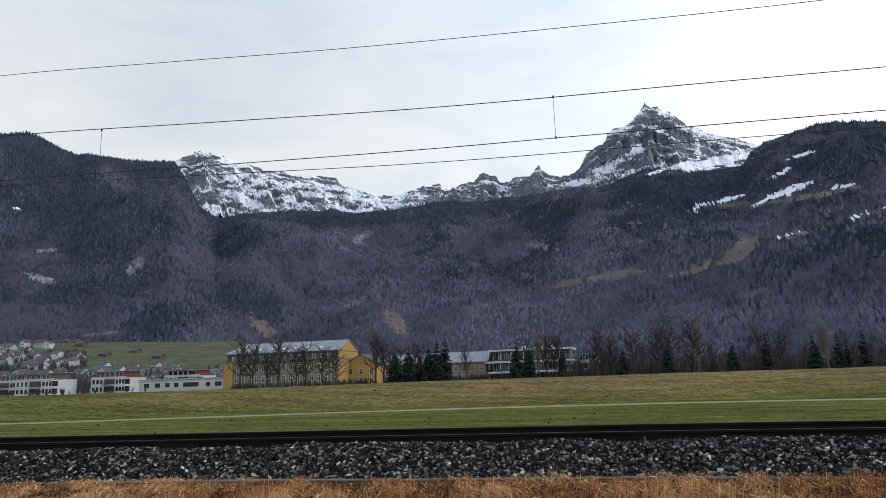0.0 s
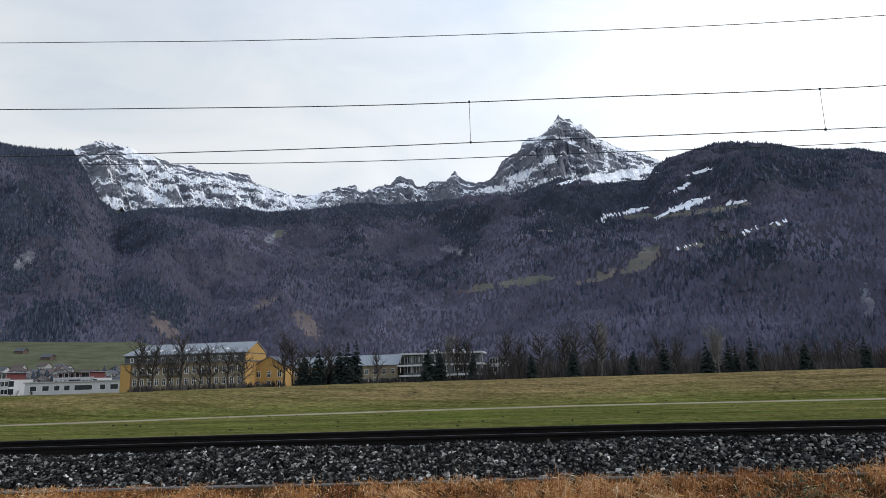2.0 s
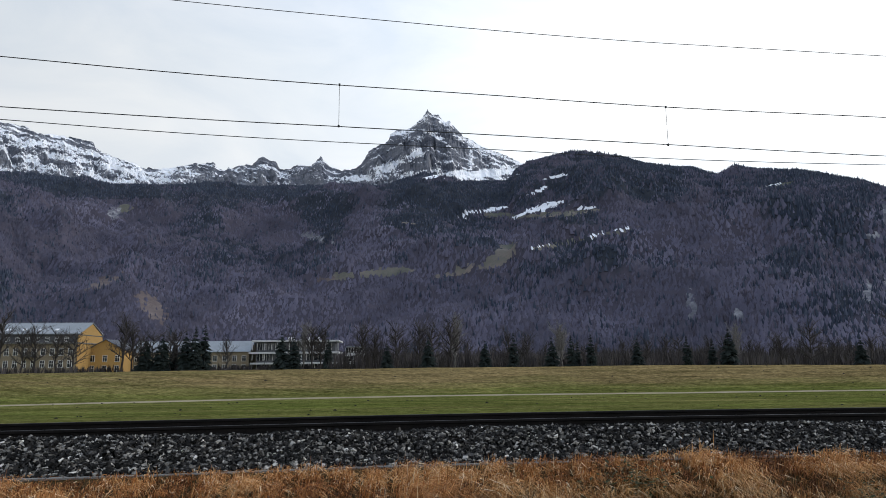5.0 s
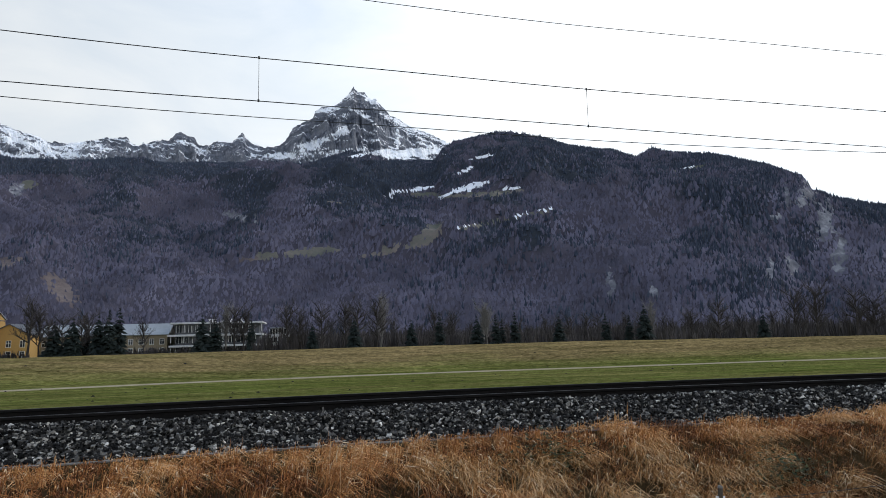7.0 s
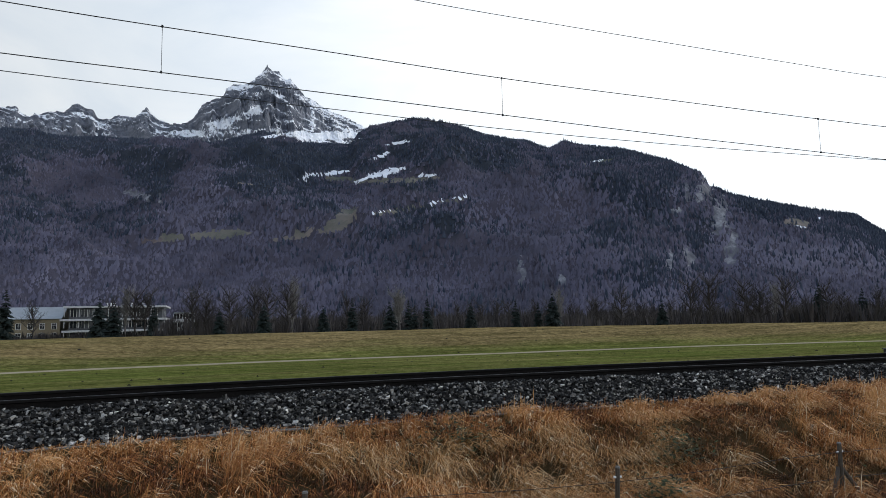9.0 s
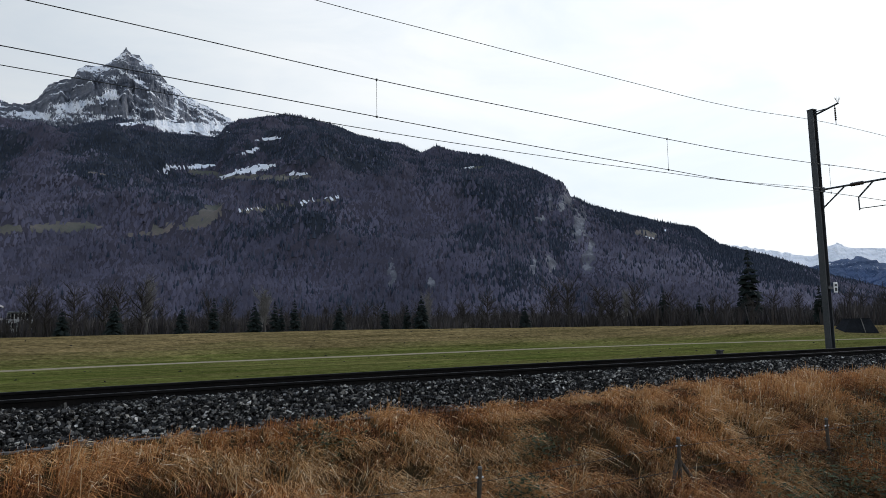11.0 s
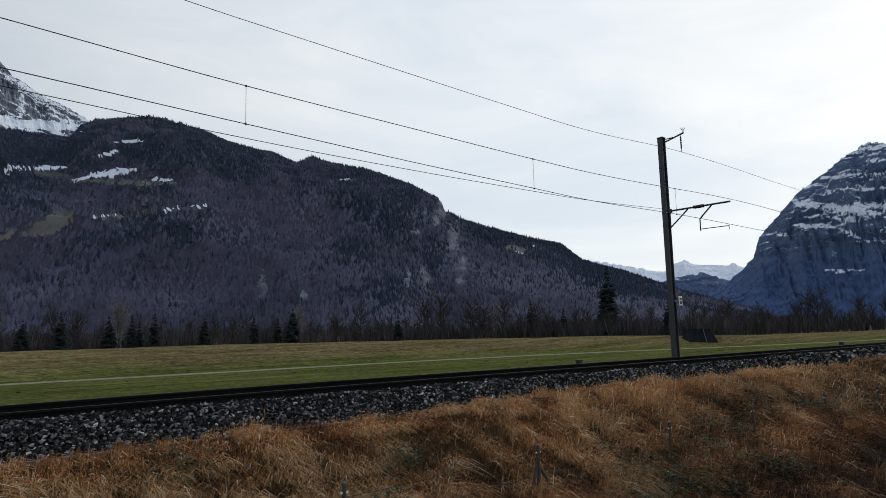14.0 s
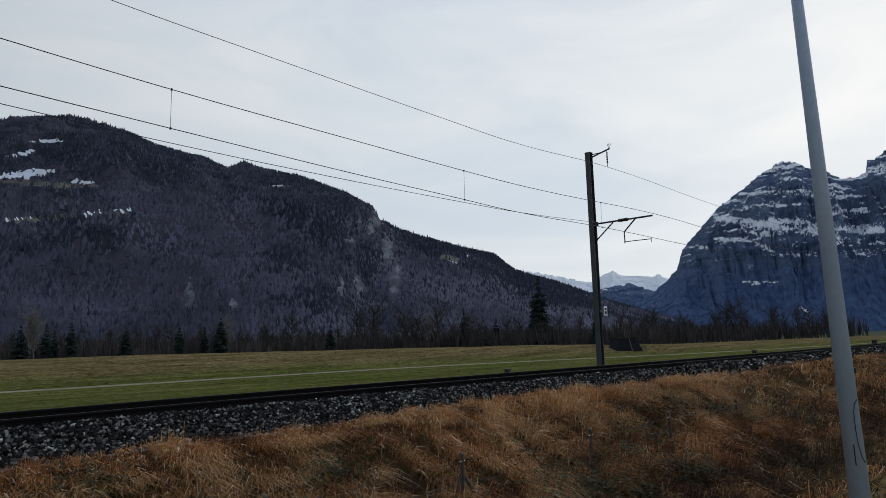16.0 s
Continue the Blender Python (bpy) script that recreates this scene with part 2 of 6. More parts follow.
def ground_material():
    """Short winter grass, drier and browner where the point value 'dry' says, with worn streaks."""
    m, t, s = material("winter_grass")
    fine = noise_of(t, 6.0, 9.0, 0.82, (0.35, 0.8, 1))
    wide = noise_of(t, 0.13, 5.0, 0.65, (0.35, 0.8, 1))
    green = ramp(t, fine, [(0.32, (0.022, 0.030, 0.004)), (0.5, (0.078, 0.098, 0.020)), (0.68, (0.176, 0.192, 0.056))])
    dry = ramp(t, fine, [(0.32, (0.036, 0.026, 0.009)), (0.5, (0.158, 0.118, 0.052)), (0.68, (0.315, 0.238, 0.118))])
    streak = noise_of(t, 0.9, 6.0, 0.7, (0.06, 1.0, 1))
    w = mixed(t, 1.0, ramp(t, wide, [(0.35, (0.0, 0.0, 0.0)), (0.65, (0.25, 0.25, 0.25))]), ramp(t, streak, [(0.42, (0.0, 0.0, 0.0)), (0.62, (0.32, 0.32, 0.32))]), "ADD")
    fac = t.nodes.new("ShaderNodeMath")
    fac.operation, fac.use_clamp = "ADD", True
    t.links.new(w, fac.inputs[0])
    t.links.new(attribute(t, "dry"), fac.inputs[1])
    col = mixed(t, fac.outputs[0], green, dry)
    soil = ramp(t, noise_of(t, 2.0, 5.0), [(0.3, (0.024, 0.015, 0.009)), (0.7, (0.070, 0.044, 0.023))])
    col = mixed(t, attribute(t, "soil"), col, soil)
    rows = noise_of(t, 0.6, 7.0, 0.72, (0.10, 1.0, 1))
    col = mixed(t, 1.0, col, ramp(t, rows, [(0.36, (0.66, 0.68, 0.62)), (0.5, (1.0, 1.0, 1.0)), (0.64, (1.35, 1.32, 1.30))]), "MULTIPLY")
    tuft = noise_of(t, 1.7, 6.0, 0.75, (0.45, 1.0, 1))
    col = mixed(t, 1.0, col, ramp(t, tuft, [(0.33, (0.50, 0.50, 0.46)), (0.47, (1.0, 1.0, 1.0)), (0.66, (1.45, 1.42, 1.40))]), "MULTIPLY")
    # far grass fades to this colour, which has the distance haze painted in
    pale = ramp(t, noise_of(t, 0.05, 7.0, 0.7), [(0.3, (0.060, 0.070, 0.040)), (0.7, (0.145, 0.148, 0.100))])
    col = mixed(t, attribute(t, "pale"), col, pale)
    t.links.new(col, s.inputs["Base Color"])
    s.inputs["Roughness"].default_value = 0.95
    s.inputs["Specular IOR Level"].default_value = 0.0
    bump(t, s, fine, 0.6, 0.15)
    return m


GROUND = ground_material()
LAND = terrain_material()
ALPINE = alpine_material("bedded_limestone", (0.060, 0.067, 0.086), (0.27, 0.278, 0.305))
# distant rock whose base colour carries the blue valley haze
ALPINE_HAZED = alpine_material("haze_blue_alpine_rock", (0.042, 0.066, 0.120), (0.15, 0.200, 0.30))
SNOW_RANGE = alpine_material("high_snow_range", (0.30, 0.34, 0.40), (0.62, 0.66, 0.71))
# the slope's air haze is put into these two tree colours
CONIFER = tinted("haze_blue_conifer_needles", [(0.0, (0.030, 0.041, 0.064)), (1.0, (0.074, 0.088, 0.122))])
BARE_WOOD = tinted("haze_violet_winter_wood", [(0.0, (0.060, 0.058, 0.079)), (0.55, (0.110, 0.103, 0.140)), (1.0, (0.190, 0.178, 0.226))])
THICKET = tinted("dark_winter_brush", [(0.0, (0.032, 0.029, 0.030)), (0.6, (0.095, 0.083, 0.082)), (1.0, (0.20, 0.18, 0.17))])
BARK = two_scale("grey_brown_bark", (0.034, 0.030, 0.029), (0.090, 0.080, 0.076), 0.6, 9.0, 0.95, relief=0.5, depth=0.03)
BIRCH = two_scale("pale_birch_bark", (0.11, 0.10, 0.095), (0.26, 0.245, 0.23), 0.8, 6.0, 0.9)
NEEDLES = two_scale("fir_needles", (0.008, 0.012, 0.012), (0.026, 0.034, 0.030), 0.5, 6.0, 0.9)
NEEDLES.node_tree.nodes["Principled BSDF"].inputs["Specular IOR Level"].default_value = 0.1
STONE = tinted("ballast_stone", [(0.0, (0.010, 0.010, 0.010)), (0.45, (0.044, 0.042, 0.040)), (0.75, (0.24, 0.23, 0.21)), (1.0, (0.62, 0.59, 0.54))], 0.85, 30.0)
STONE_ONE = two_scale("ballast_stone_single", (0.024, 0.024, 0.023), (0.12, 0.117, 0.112), 6.0, 40.0, 0.85, per_object=0.85)
# near black: the shade in the gaps between stones is in the bed's colour
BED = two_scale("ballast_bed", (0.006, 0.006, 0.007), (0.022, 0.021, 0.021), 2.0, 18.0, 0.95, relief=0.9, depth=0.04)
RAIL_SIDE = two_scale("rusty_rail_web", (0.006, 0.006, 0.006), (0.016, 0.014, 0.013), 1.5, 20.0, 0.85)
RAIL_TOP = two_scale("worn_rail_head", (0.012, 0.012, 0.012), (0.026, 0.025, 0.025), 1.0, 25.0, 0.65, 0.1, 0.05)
# sleeper concrete, much darker than that of the edging
DARK_CONCRETE = two_scale("dark_concrete", (0.018, 0.017, 0.016), (0.050, 0.047, 0.043), 1.2, 16.0, 0.95)
for _m in (BED, RAIL_SIDE, STONE, STONE_ONE, DARK_CONCRETE, BARK):
    _m.node_tree.nodes["Principled BSDF"].inputs["Specular IOR Level"].default_value = 0.06
CONCRETE = two_scale("weathered_concrete", (0.10, 0.097, 0.090), (0.21, 0.203, 0.188), 1.2, 16.0, 0.9)
GRAVEL = two_scale("pale_gravel_path", (0.22, 0.185, 0.115), (0.36, 0.31, 0.21), 0.5, 9.0, 0.95)
GRAVEL.node_tree.nodes["Principled BSDF"].inputs["Specular IOR Level"].default_value = 0.0
def dry_grass_material():
    """Dead grass from rust brown to bleached straw, duller and greener where the point value 'moss' says."""
    m, t, s = material("dry_bank_grass")
    tint = attribute(t, "tint")
    rust = ramp(t, tint, [(0.0, (0.022, 0.013, 0.008)), (0.28, (0.150, 0.052, 0.019)), (0.55, (0.42, 0.168, 0.052)), (0.8, (0.62, 0.335, 0.130)), (1.0, (0.80, 0.64, 0.42))])
    dull = ramp(t, tint, [(0.0, (0.016, 0.012, 0.007)), (0.4, (0.105, 0.062, 0.023)), (0.75, (0.33, 0.205, 0.084)), (1.0, (0.66, 0.53, 0.34))])
    t.links.new(mixed(t, attribute(t, "moss"), rust, dull), s.inputs["Base Color"])
    s.inputs["Roughness"].default_value = 0.8
    s.inputs["Specular IOR Level"].default_value = 0.2
    return m


DRYGRASS = dry_grass_material()
WEED = tinted("dark_green_weed", [(0.0, (0.016, 0.022, 0.010)), (1.0, (0.060, 0.075, 0.030))])
MAST = two_scale("dark_galvanised_steel", (0.055, 0.060, 0.066), (0.11, 0.115, 0.125), 1.0, 14.0, 0.55, 0.6, 0.1)
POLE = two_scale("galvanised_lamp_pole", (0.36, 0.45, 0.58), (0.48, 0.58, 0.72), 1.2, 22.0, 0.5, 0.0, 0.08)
WIRE = two_scale("oxidised_copper_wire", (0.020, 0.022, 0.022), (0.045, 0.048, 0.048), 1.0, 8.0, 0.6, 0.5, 0.0)
CERAMIC = two_scale("brown_insulator", (0.030, 0.020, 0.016), (0.060, 0.038, 0.030), 4.0, 20.0, 0.3, 0.0, 0.0)
POST = two_scale("grey_fence_wood", (0.040, 0.032, 0.025), (0.105, 0.086, 0.066), 3.0, 30.0, 0.95)
YELLOW = two_scale("ochre_render", (0.36, 0.215, 0.066), (0.47, 0.285, 0.095), 0.12, 2.0, 0.9)
# sandy render, made darker and greyer to hold the shade of the fronts
FACADE = two_scale("shaded_sandy_facade_render", (0.165, 0.132, 0.086), (0.245, 0.200, 0.140), 0.15, 2.0, 0.9)
WHITE = two_scale("white_render", (0.40, 0.40, 0.41), (0.56, 0.56, 0.57), 0.15, 2.0, 0.9)
GREYWALL = two_scale("grey_render", (0.30, 0.30, 0.30), (0.42, 0.42, 0.42), 0.15, 2.0, 0.9)
RED = two_scale("red_cladding", (0.095, 0.026, 0.028), (0.165, 0.044, 0.044), 0.2, 3.0, 0.8)
ROOF = two_scale("grey_metal_roof", (0.20, 0.22, 0.23), (0.30, 0.32, 0.33), 0.15, 1.5, 0.55, 0.2)
SLATE = two_scale("dark_slate_roof", (0.045, 0.048, 0.055), (0.095, 0.10, 0.11), 0.3, 3.0, 0.7)
BROWNROOF = two_scale("brown_tile_roof", (0.060, 0.042, 0.036), (0.13, 0.095, 0.080), 0.3, 3.0, 0.85)
GLASS, _t, _s = material("window_glass")
_s.inputs["Base Color"].default_value = (0.02, 0.024, 0.028, 1)
_s.inputs["Roughness"].default_value = 0.08
FRAME = two_scale("white_window_frame", (0.62, 0.62, 0.60), (0.78, 0.78, 0.76), 1.0, 9.0, 0.6)
SIGN = two_scale("white_enamel", (0.70, 0.70, 0.70), (0.82, 0.82, 0.82), 2.0, 20.0, 0.4)
INK = two_scale("black_enamel", (0.015, 0.015, 0.015), (0.03, 0.03, 0.03), 2.0, 20.0, 0.5)
DARKBOX = two_scale("black_plastic_housing", (0.012, 0.013, 0.014), (0.030, 0.032, 0.033), 3.0, 25.0, 0.6)
TARP = two_scale("weathered_black_boards", (0.008, 0.009, 0.011), (0.024, 0.026, 0.030), 1.0, 8.0, 0.85)

TARP.node_tree.nodes["Principled BSDF"].inputs["Specular IOR Level"].default_value = 0.05

# ---- the lie of the land ----
PATH_X = (-400, -200, -70, -42, -25, 0, 25, 58, 90, 118, 170, 400, 900)
PATH_Y = (34, 36, 43, 50, 56, 61, 61, 60, 52.5, 46, 40, 36, 34)


def path_y(x):
    xs = np.asarray(x, float)
    return sum(np.interp(xs + d, PATH_X, PATH_Y) for d in (-12, -6, 0, 6, 12)) / 5


def bend(x):
    """How far the track swings towards the camera from a straight line."""
    xs = np.asarray(x, float)
    X_ = (-300, -60, -25, -13, -8, -3.5, 0, 4, 8, 14, 30, 60, 120, 400)
    D_ = (-2.6, -2.5, -2.2, -1.70, -1.05, -0.58, -0.22, 0.0, -0.05, -0.32, -0.95, -1.6, -2.0, -2.1)
    return sum(np.interp(xs + d, X_, D_) for d in (-2, -1, 0, 1, 2)) / 5


def crest_z(x):
    return np.interp(x, (-200, -60, 0, 30, 58, 72, 98, 108, 130, 300), (0.05, 0.12, 0.34, 0.36, 0.17, 0.10, -0.05, -0.25, -0.70, -0.95))


def ground_z(x, y):
    """Height of the open ground: the near ditch, the track bed, the meadow, the dike and the rising fields at the town."""
    x, y = np.asarray(x, float), np.asarray(y, float)
    off = bend(x)
    yt = y - off
    yn = y - off * smooth(y, 4.5, 9.0)
    wob = fbm(x * 0.12, y * 0.5, 3, 5) - 0.5
    near = np.interp(yn, (-3000, -60, 0.8, 2.2, 3.9, 5.2, 7.0, 9.4, 10.25, 10.45), (-1.2, -0.8, -0.62, -0.78, -1.75, -1.85, -1.38, -0.62, -0.46, -0.46))
    near = near + (wob * 0.35 + (fbm(x * 0.9, y * 0.9, 3, 77) - 0.5) * 0.46) * smooth(y, 1.5, 4.0) * (1 - smooth(yn, 8.4, 9.9))
    near = near + 0.17 * smooth(x, 6.0, 13.0) * smooth(yn, 7.6, 9.2) * (1 - smooth(yn, 9.7, 10.35)) * (0.4 + 1.2 * vnoise(x * 0.5, x * 0 + 2.0, 15))
    bed = np.interp(yt, (10.4, 11.2, 11.6, 13.9, 14.2, 16.2), (-0.48, -0.22, -0.31, -0.31, -0.34, -2.0))
    py = path_y(x)
    dike = (crest_z(x) + 2.0) * (smooth(y, py + 2.5, py + 17.0) - smooth(y, py + 20.0, py + 34.0)) * smooth(abs(x), 2600, 1500)
    # a gap for the way through the dike beside the hut
    dike = dike * (1 - 0.92 * np.exp(-((x - 112.5) / 3.6) ** 4))
    far = -2.0 + dike + 0.12 * (fbm(x * 0.05, y * 0.05, 3, 9) - 0.5) + 0.10 * (fbm(x * 0.4, y * 0.4, 2, 3) - 0.5) * smooth(y, py + 2, py + 8)
    z = np.where(yt < 10.42, near, np.where(yt < 16.2, bed, far))
    r, az = np.hypot(x, y), np.degrees(np.arctan2(x, y))
    fields = 50 * smooth(r, 345, 860) * smooth(az, -26, -32) * (y > 100) + 8 * (fbm(x / 120, y / 120, 3, 31) - 0.5) * smooth(r, 300, 600) * smooth(az, -26, -32)
    return z + fields


def build_ground():
    xs = np.concatenate([-np.geomspace(4800, 62, 34), np.linspace(-60, 130, 270), np.geomspace(132, 4800, 36)])
    ys = np.concatenate([-np.geomspace(4800, 6, 16), np.linspace(-5, 0.5, 8), np.linspace(0.8, 8.0, 50), np.linspace(8.1, 16.4, 72),
                         np.linspace(17, 100, 160), np.geomspace(101, 4800, 90)])
    X, Y = np.meshgrid(xs, ys, indexing="ij")
    Z = ground_z(X, Y)
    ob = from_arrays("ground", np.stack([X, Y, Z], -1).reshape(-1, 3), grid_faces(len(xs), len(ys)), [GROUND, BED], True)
    py = path_y(X)
    YT = Y - bend(X)
    dry = np.where(YT < 10.4, 1.0, 0.0)
    slope = smooth(Y, py + 4, py + 12) * (1 - smooth(Y, py + 40, py + 60))
    dry = np.maximum(dry, slope * (0.54 + 0.9 * fbm(X * 0.05, Y * 0.22, 4, 12)) * smooth(X, -70, 10))
    dry = np.maximum(dry, 0.5 * slope * smooth(fbm(X * 0.05, Y * 0.2, 4, 22), 0.5, 0.7))
    dry = np.maximum(dry, 0.9 * smooth(Y, py + 17.5, py + 19.5) * (1 - smooth(Y, py + 24, py + 26)))
    rr, aa = np.hypot(X, Y), np.degrees(np.arctan2(X, Y))
    dry = np.maximum(dry, 0.8 * fbm(X / 50, Y / 50, 4, 88) * smooth(rr, 300, 420))
    soil = np.where(YT < 10.4, 0.8 * smooth(Y, 2.5, 4.5), 0.10 * smooth(rr, 260, 360))
    point_value(ob, "dry", dry.ravel())
    point_value(ob, "soil", soil.ravel())
    # painted haze: grows with distance from the eye
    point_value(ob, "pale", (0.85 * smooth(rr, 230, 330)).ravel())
    mid = (YT[:-1, :-1] + YT[1:, 1:]).ravel() / 2
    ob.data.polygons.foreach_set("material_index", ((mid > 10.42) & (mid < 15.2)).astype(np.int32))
    tagged(ob, "wide green and dry brown winter meadow with a low grassy dike", "ground", kind="structure")
    return ob


def ribbon(name, xs, centre, width, lift, mat):
    """A strip that lies on the ground along x."""
    rows = []
    for k in (-1, -0.5, 0.5, 1):
        y = centre(xs) + k * width / 2 + 0.12 * (vnoise(xs * 0.7, xs * 0 + k * 9, 4) - 0.5)
        rows.append(np.stack([xs, y, ground_z(xs, centre(xs)) + (lift if abs(k) < 1 else lift * 0.3 - 0.05)], -1))
    return from_arrays(name, np.stack(rows, 1).reshape(-1, 3), grid_faces(len(xs), 4), [mat], True)


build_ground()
tagged(ribbon("path", np.linspace(-300, 300, 500), path_y, 1.5, 0.07, GRAVEL), "pale gravel farm track across the meadow", "path", kind="structure")


# ---- mountains: sheets that rise from a foot to a ridge ----
def skyline(pairs):
    az, el = np.array(pairs[0::2], float), np.array(pairs[1::2], float)
    return lambda a: np.interp(a, az, el)


def spots(az, el, table, torn=1.6):
    """How far a point lies within any of the patches (azimuth, elevation, half width, half height, slant)."""
    best = np.zeros_like(az)
    jag = (fbm(az * 1.3, el * 8, 4, 41) - 0.5) * torn
    for a, e, w, h, slant in table:
        c, s = math.cos(radians(slant)), math.sin(radians(slant))
        u, v = ((az - a) * c + (el - e) * s) / w, (-(az - a) * s + (el - e) * c) / h
        best = np.maximum(best, smooth(1.15 - np.hypot(u, v) + jag, -0.3, 0.55))
    return best


MEADOWS = [(-4.2, 7.25, 1.6, 0.28, 8), (-0.6, 7.62, 2.6, 0.34, 6), (6.0, 7.75, 2.4, 0.26, 16), (9.4, 8.8, 1.9, 0.62, 32), (12.6, 9.5, 1.7, 0.16, 10), (16.2, 10.1, 2.6, 0.13, 10), (19.6, 10.6, 1.6, 0.12, 9),
           (46.4, 7.0, 1.0, 0.32, -10), (-21.5, 12, 0.7, 0.3, 20), (14.2, 12.35, 4.0, 0.22, 2), (31.5, 13.2, 1.2, 0.1, 5), (2, 11.9, 1.1, 0.1, 0), (9.4, 12.5, 1.6, 0.16, 0)]
SLIDES = [(-30.3, 4.3, 1.5, 0.5, -38), (-19.0, 4.4, 1.5, 0.6, -42), (-22.6, 6.2, 1.2, 0.35, 30), (-5.6, 7.0, 0.9, 0.2, 10), (-42.0, 3.9, 1.3, 0.12, 5)]
ROCKS = [(-6.9, 10.65, 0.8, 0.3, -14), (-6.1, 10.35, 0.5, 0.28, -25), (-5.0, 10.4, 0.14, 0.4, 5), (-39.8, 9.4, 0.45, 0.55, 20), (-40.4, 8.7, 0.3, 0.4, 40), (-46.3, 7.9, 1.1, 0.28, -18), (-46.0, 10.0, 0.9, 0.16, 12),
         (-48.2, 12.8, 0.35, 0.14, 0), (-42.8, 16.2, 0.5, 0.12, -10), (-22.2, 11.6, 0.45, 0.5, 20), (37.8, 8.7, 0.28, 0.8, 84), (38.7, 10.4, 0.2, 0.9, 0), (40.1, 10.3, 0.75, 1.1, -30), (41.1, 8.3, 0.55, 1.5, -12),
         (41.7, 5.4, 0.5, 1.7, -6), (37.1, 4.7, 0.35, 0.9, 0), (38.5, 4.8, 0.55, 0.9, 5), (39.2, 12.0, 0.5, 0.2, -20), (24.9, 4.2, 0.4, 1.2, 0), (28.3, 3.4, 0.3, 0.9, 0)]
SNOWS = [(7.6, 12.78, 1.5, 0.12, 4), (9.0, 12.95, 1.1, 0.14, 8), (6.4, 12.35, 0.5, 0.06, 0), (13.4, 13.0, 2.0, 0.26, 12), (11.5, 12.45, 1.2, 0.1, 22), (16.3, 12.7, 1.5, 0.14, 2), (12.7, 14.3, 1.2, 0.13, 20), (14.5, 15.5, 1.3, 0.1, 8),
         (7.9, 15.85, 2.7, 0.36, 2), (3.4, 15.75, 0.8, 0.14, 10), (12.6, 9.62, 1.0, 0.07, 12), (17.6, 10.42, 1.0, 0.08, 10), (19.8, 10.75, 0.8, 0.12, 8),
         (39.6, 12.0, 0.45, 0.1, -15), (47.9, 7.3, 0.3, 0.1, 0), (46.6, 6.75, 0.5, 0.07, -12), (31.5, 13.25, 0.8, 0.06, 10), (-48.2, 12.9, 0.3, 0.08, 0)]
# where evergreens close up, and where bare wood takes over
DARK_WOODS = [(-46, 14.5, 7, 4.0, 0), (-40, 12, 4.5, 5.0, -20), (-33, 11.6, 3.5, 1.6, -10), (-31.5, 6.6, 3.2, 1.5, -25), (-37.5, 5.0, 3.0, 1.2, 10), (-24, 13.4, 5, 0.7, 0), (-12, 14.2, 6, 0.7, 0), (-6, 12.4, 2.2, 1.9, -35),
              (3.5, 12.6, 5.0, 2.3, -8), (0.4, 8.7, 1.2, 0.6, 0), (7.5, 10.6, 3.2, 0.9, -8), (6.0, 14.2, 6.0, 1.1, 0), (16.5, 15.2, 6.0, 1.6, -4), (22, 14.6, 4.0, 1.2, -12), (18.4, 9.1, 1.0, 0.5, 10), (33.5, 11.6, 5.0, 2.0, -18),
              (35.6, 9.6, 2.6, 1.4, -20), (39.6, 6.9, 0.9, 1.5, -8), (45.5, 8.4, 4.0, 0.8, -12), (54, 4.4, 5, 1.6, -18)]
BARE_WOODS = [(-29.5, 9.4, 3.2, 1.3, 5), (-21.5, 8.8, 5.0, 2.4, 0), (-36, 9.8, 1.6, 1.3, 30), (-46, 4.8, 5, 1.0, 0), (-11.2, 11.2, 3.0, 1.5, 0), (-2.6, 10.6, 1.7, 1.7, 25), (13.5, 10.8, 3.6, 0.7, 4), (24, 10.9, 5.0, 1.4, -14), (28.8, 14.6, 0.9, 0.3, 0)]
FOREST_LINE = skyline((-75, 15, -60, 17.2, -49.8, 18.0, -48.0, 18.4, -46.9, 18.1, -45.5, 17.5, -44.6, 17.2, -43.9, 17.35, -40.8, 17.25, -37.5, 17.45, -37.1, 16.9, -36.4, 15.8, -35.5, 14.05, -34, 13.1, -31.8, 13.65, -28, 13.95,
                       -22.6, 13.8, -18.5, 14.1, -15.5, 14.65, -12, 14.5, -8, 14.6, -5, 14.95, -0.8, 15.05, 1.1, 15.6, 2.9, 16.2, 4.2, 15.9, 5.4, 15.45, 7.8, 15.35, 10.4, 15.4, 11, 16.35, 12.2, 16.85, 13.7, 17.15, 15.3, 17.3, 17.2, 17.25,
                       18.7, 16.8, 21.2, 16.1, 25.6, 15.35, 27.7, 14.5, 29, 14.9, 33.4, 14.1, 37.6, 12.65, 39.8, 11.35, 40.4, 10.4, 42, 9.55, 45.2, 8.5, 48.7, 7.55, 50.3, 7.2, 51.2, 6.4, 52, 5.75, 54.2, 5.05, 57.2, 3.95, 60.2, 2.7, 67, 0.6))


def foot_r(az):
    return np.interp(az, (-75, -45, -30, -22, 0, 30, 45, 60, 70), (1050, 930, 900, 820, 640, 560, 560, 700, 900))


def ridge_r(az):
    return np.interp(az, (-75, -37, -34, 5, 18, 36, 41, 52, 67), (1900, 1900, 2250, 2250, 2000, 1500, 1450, 1500, 1700))


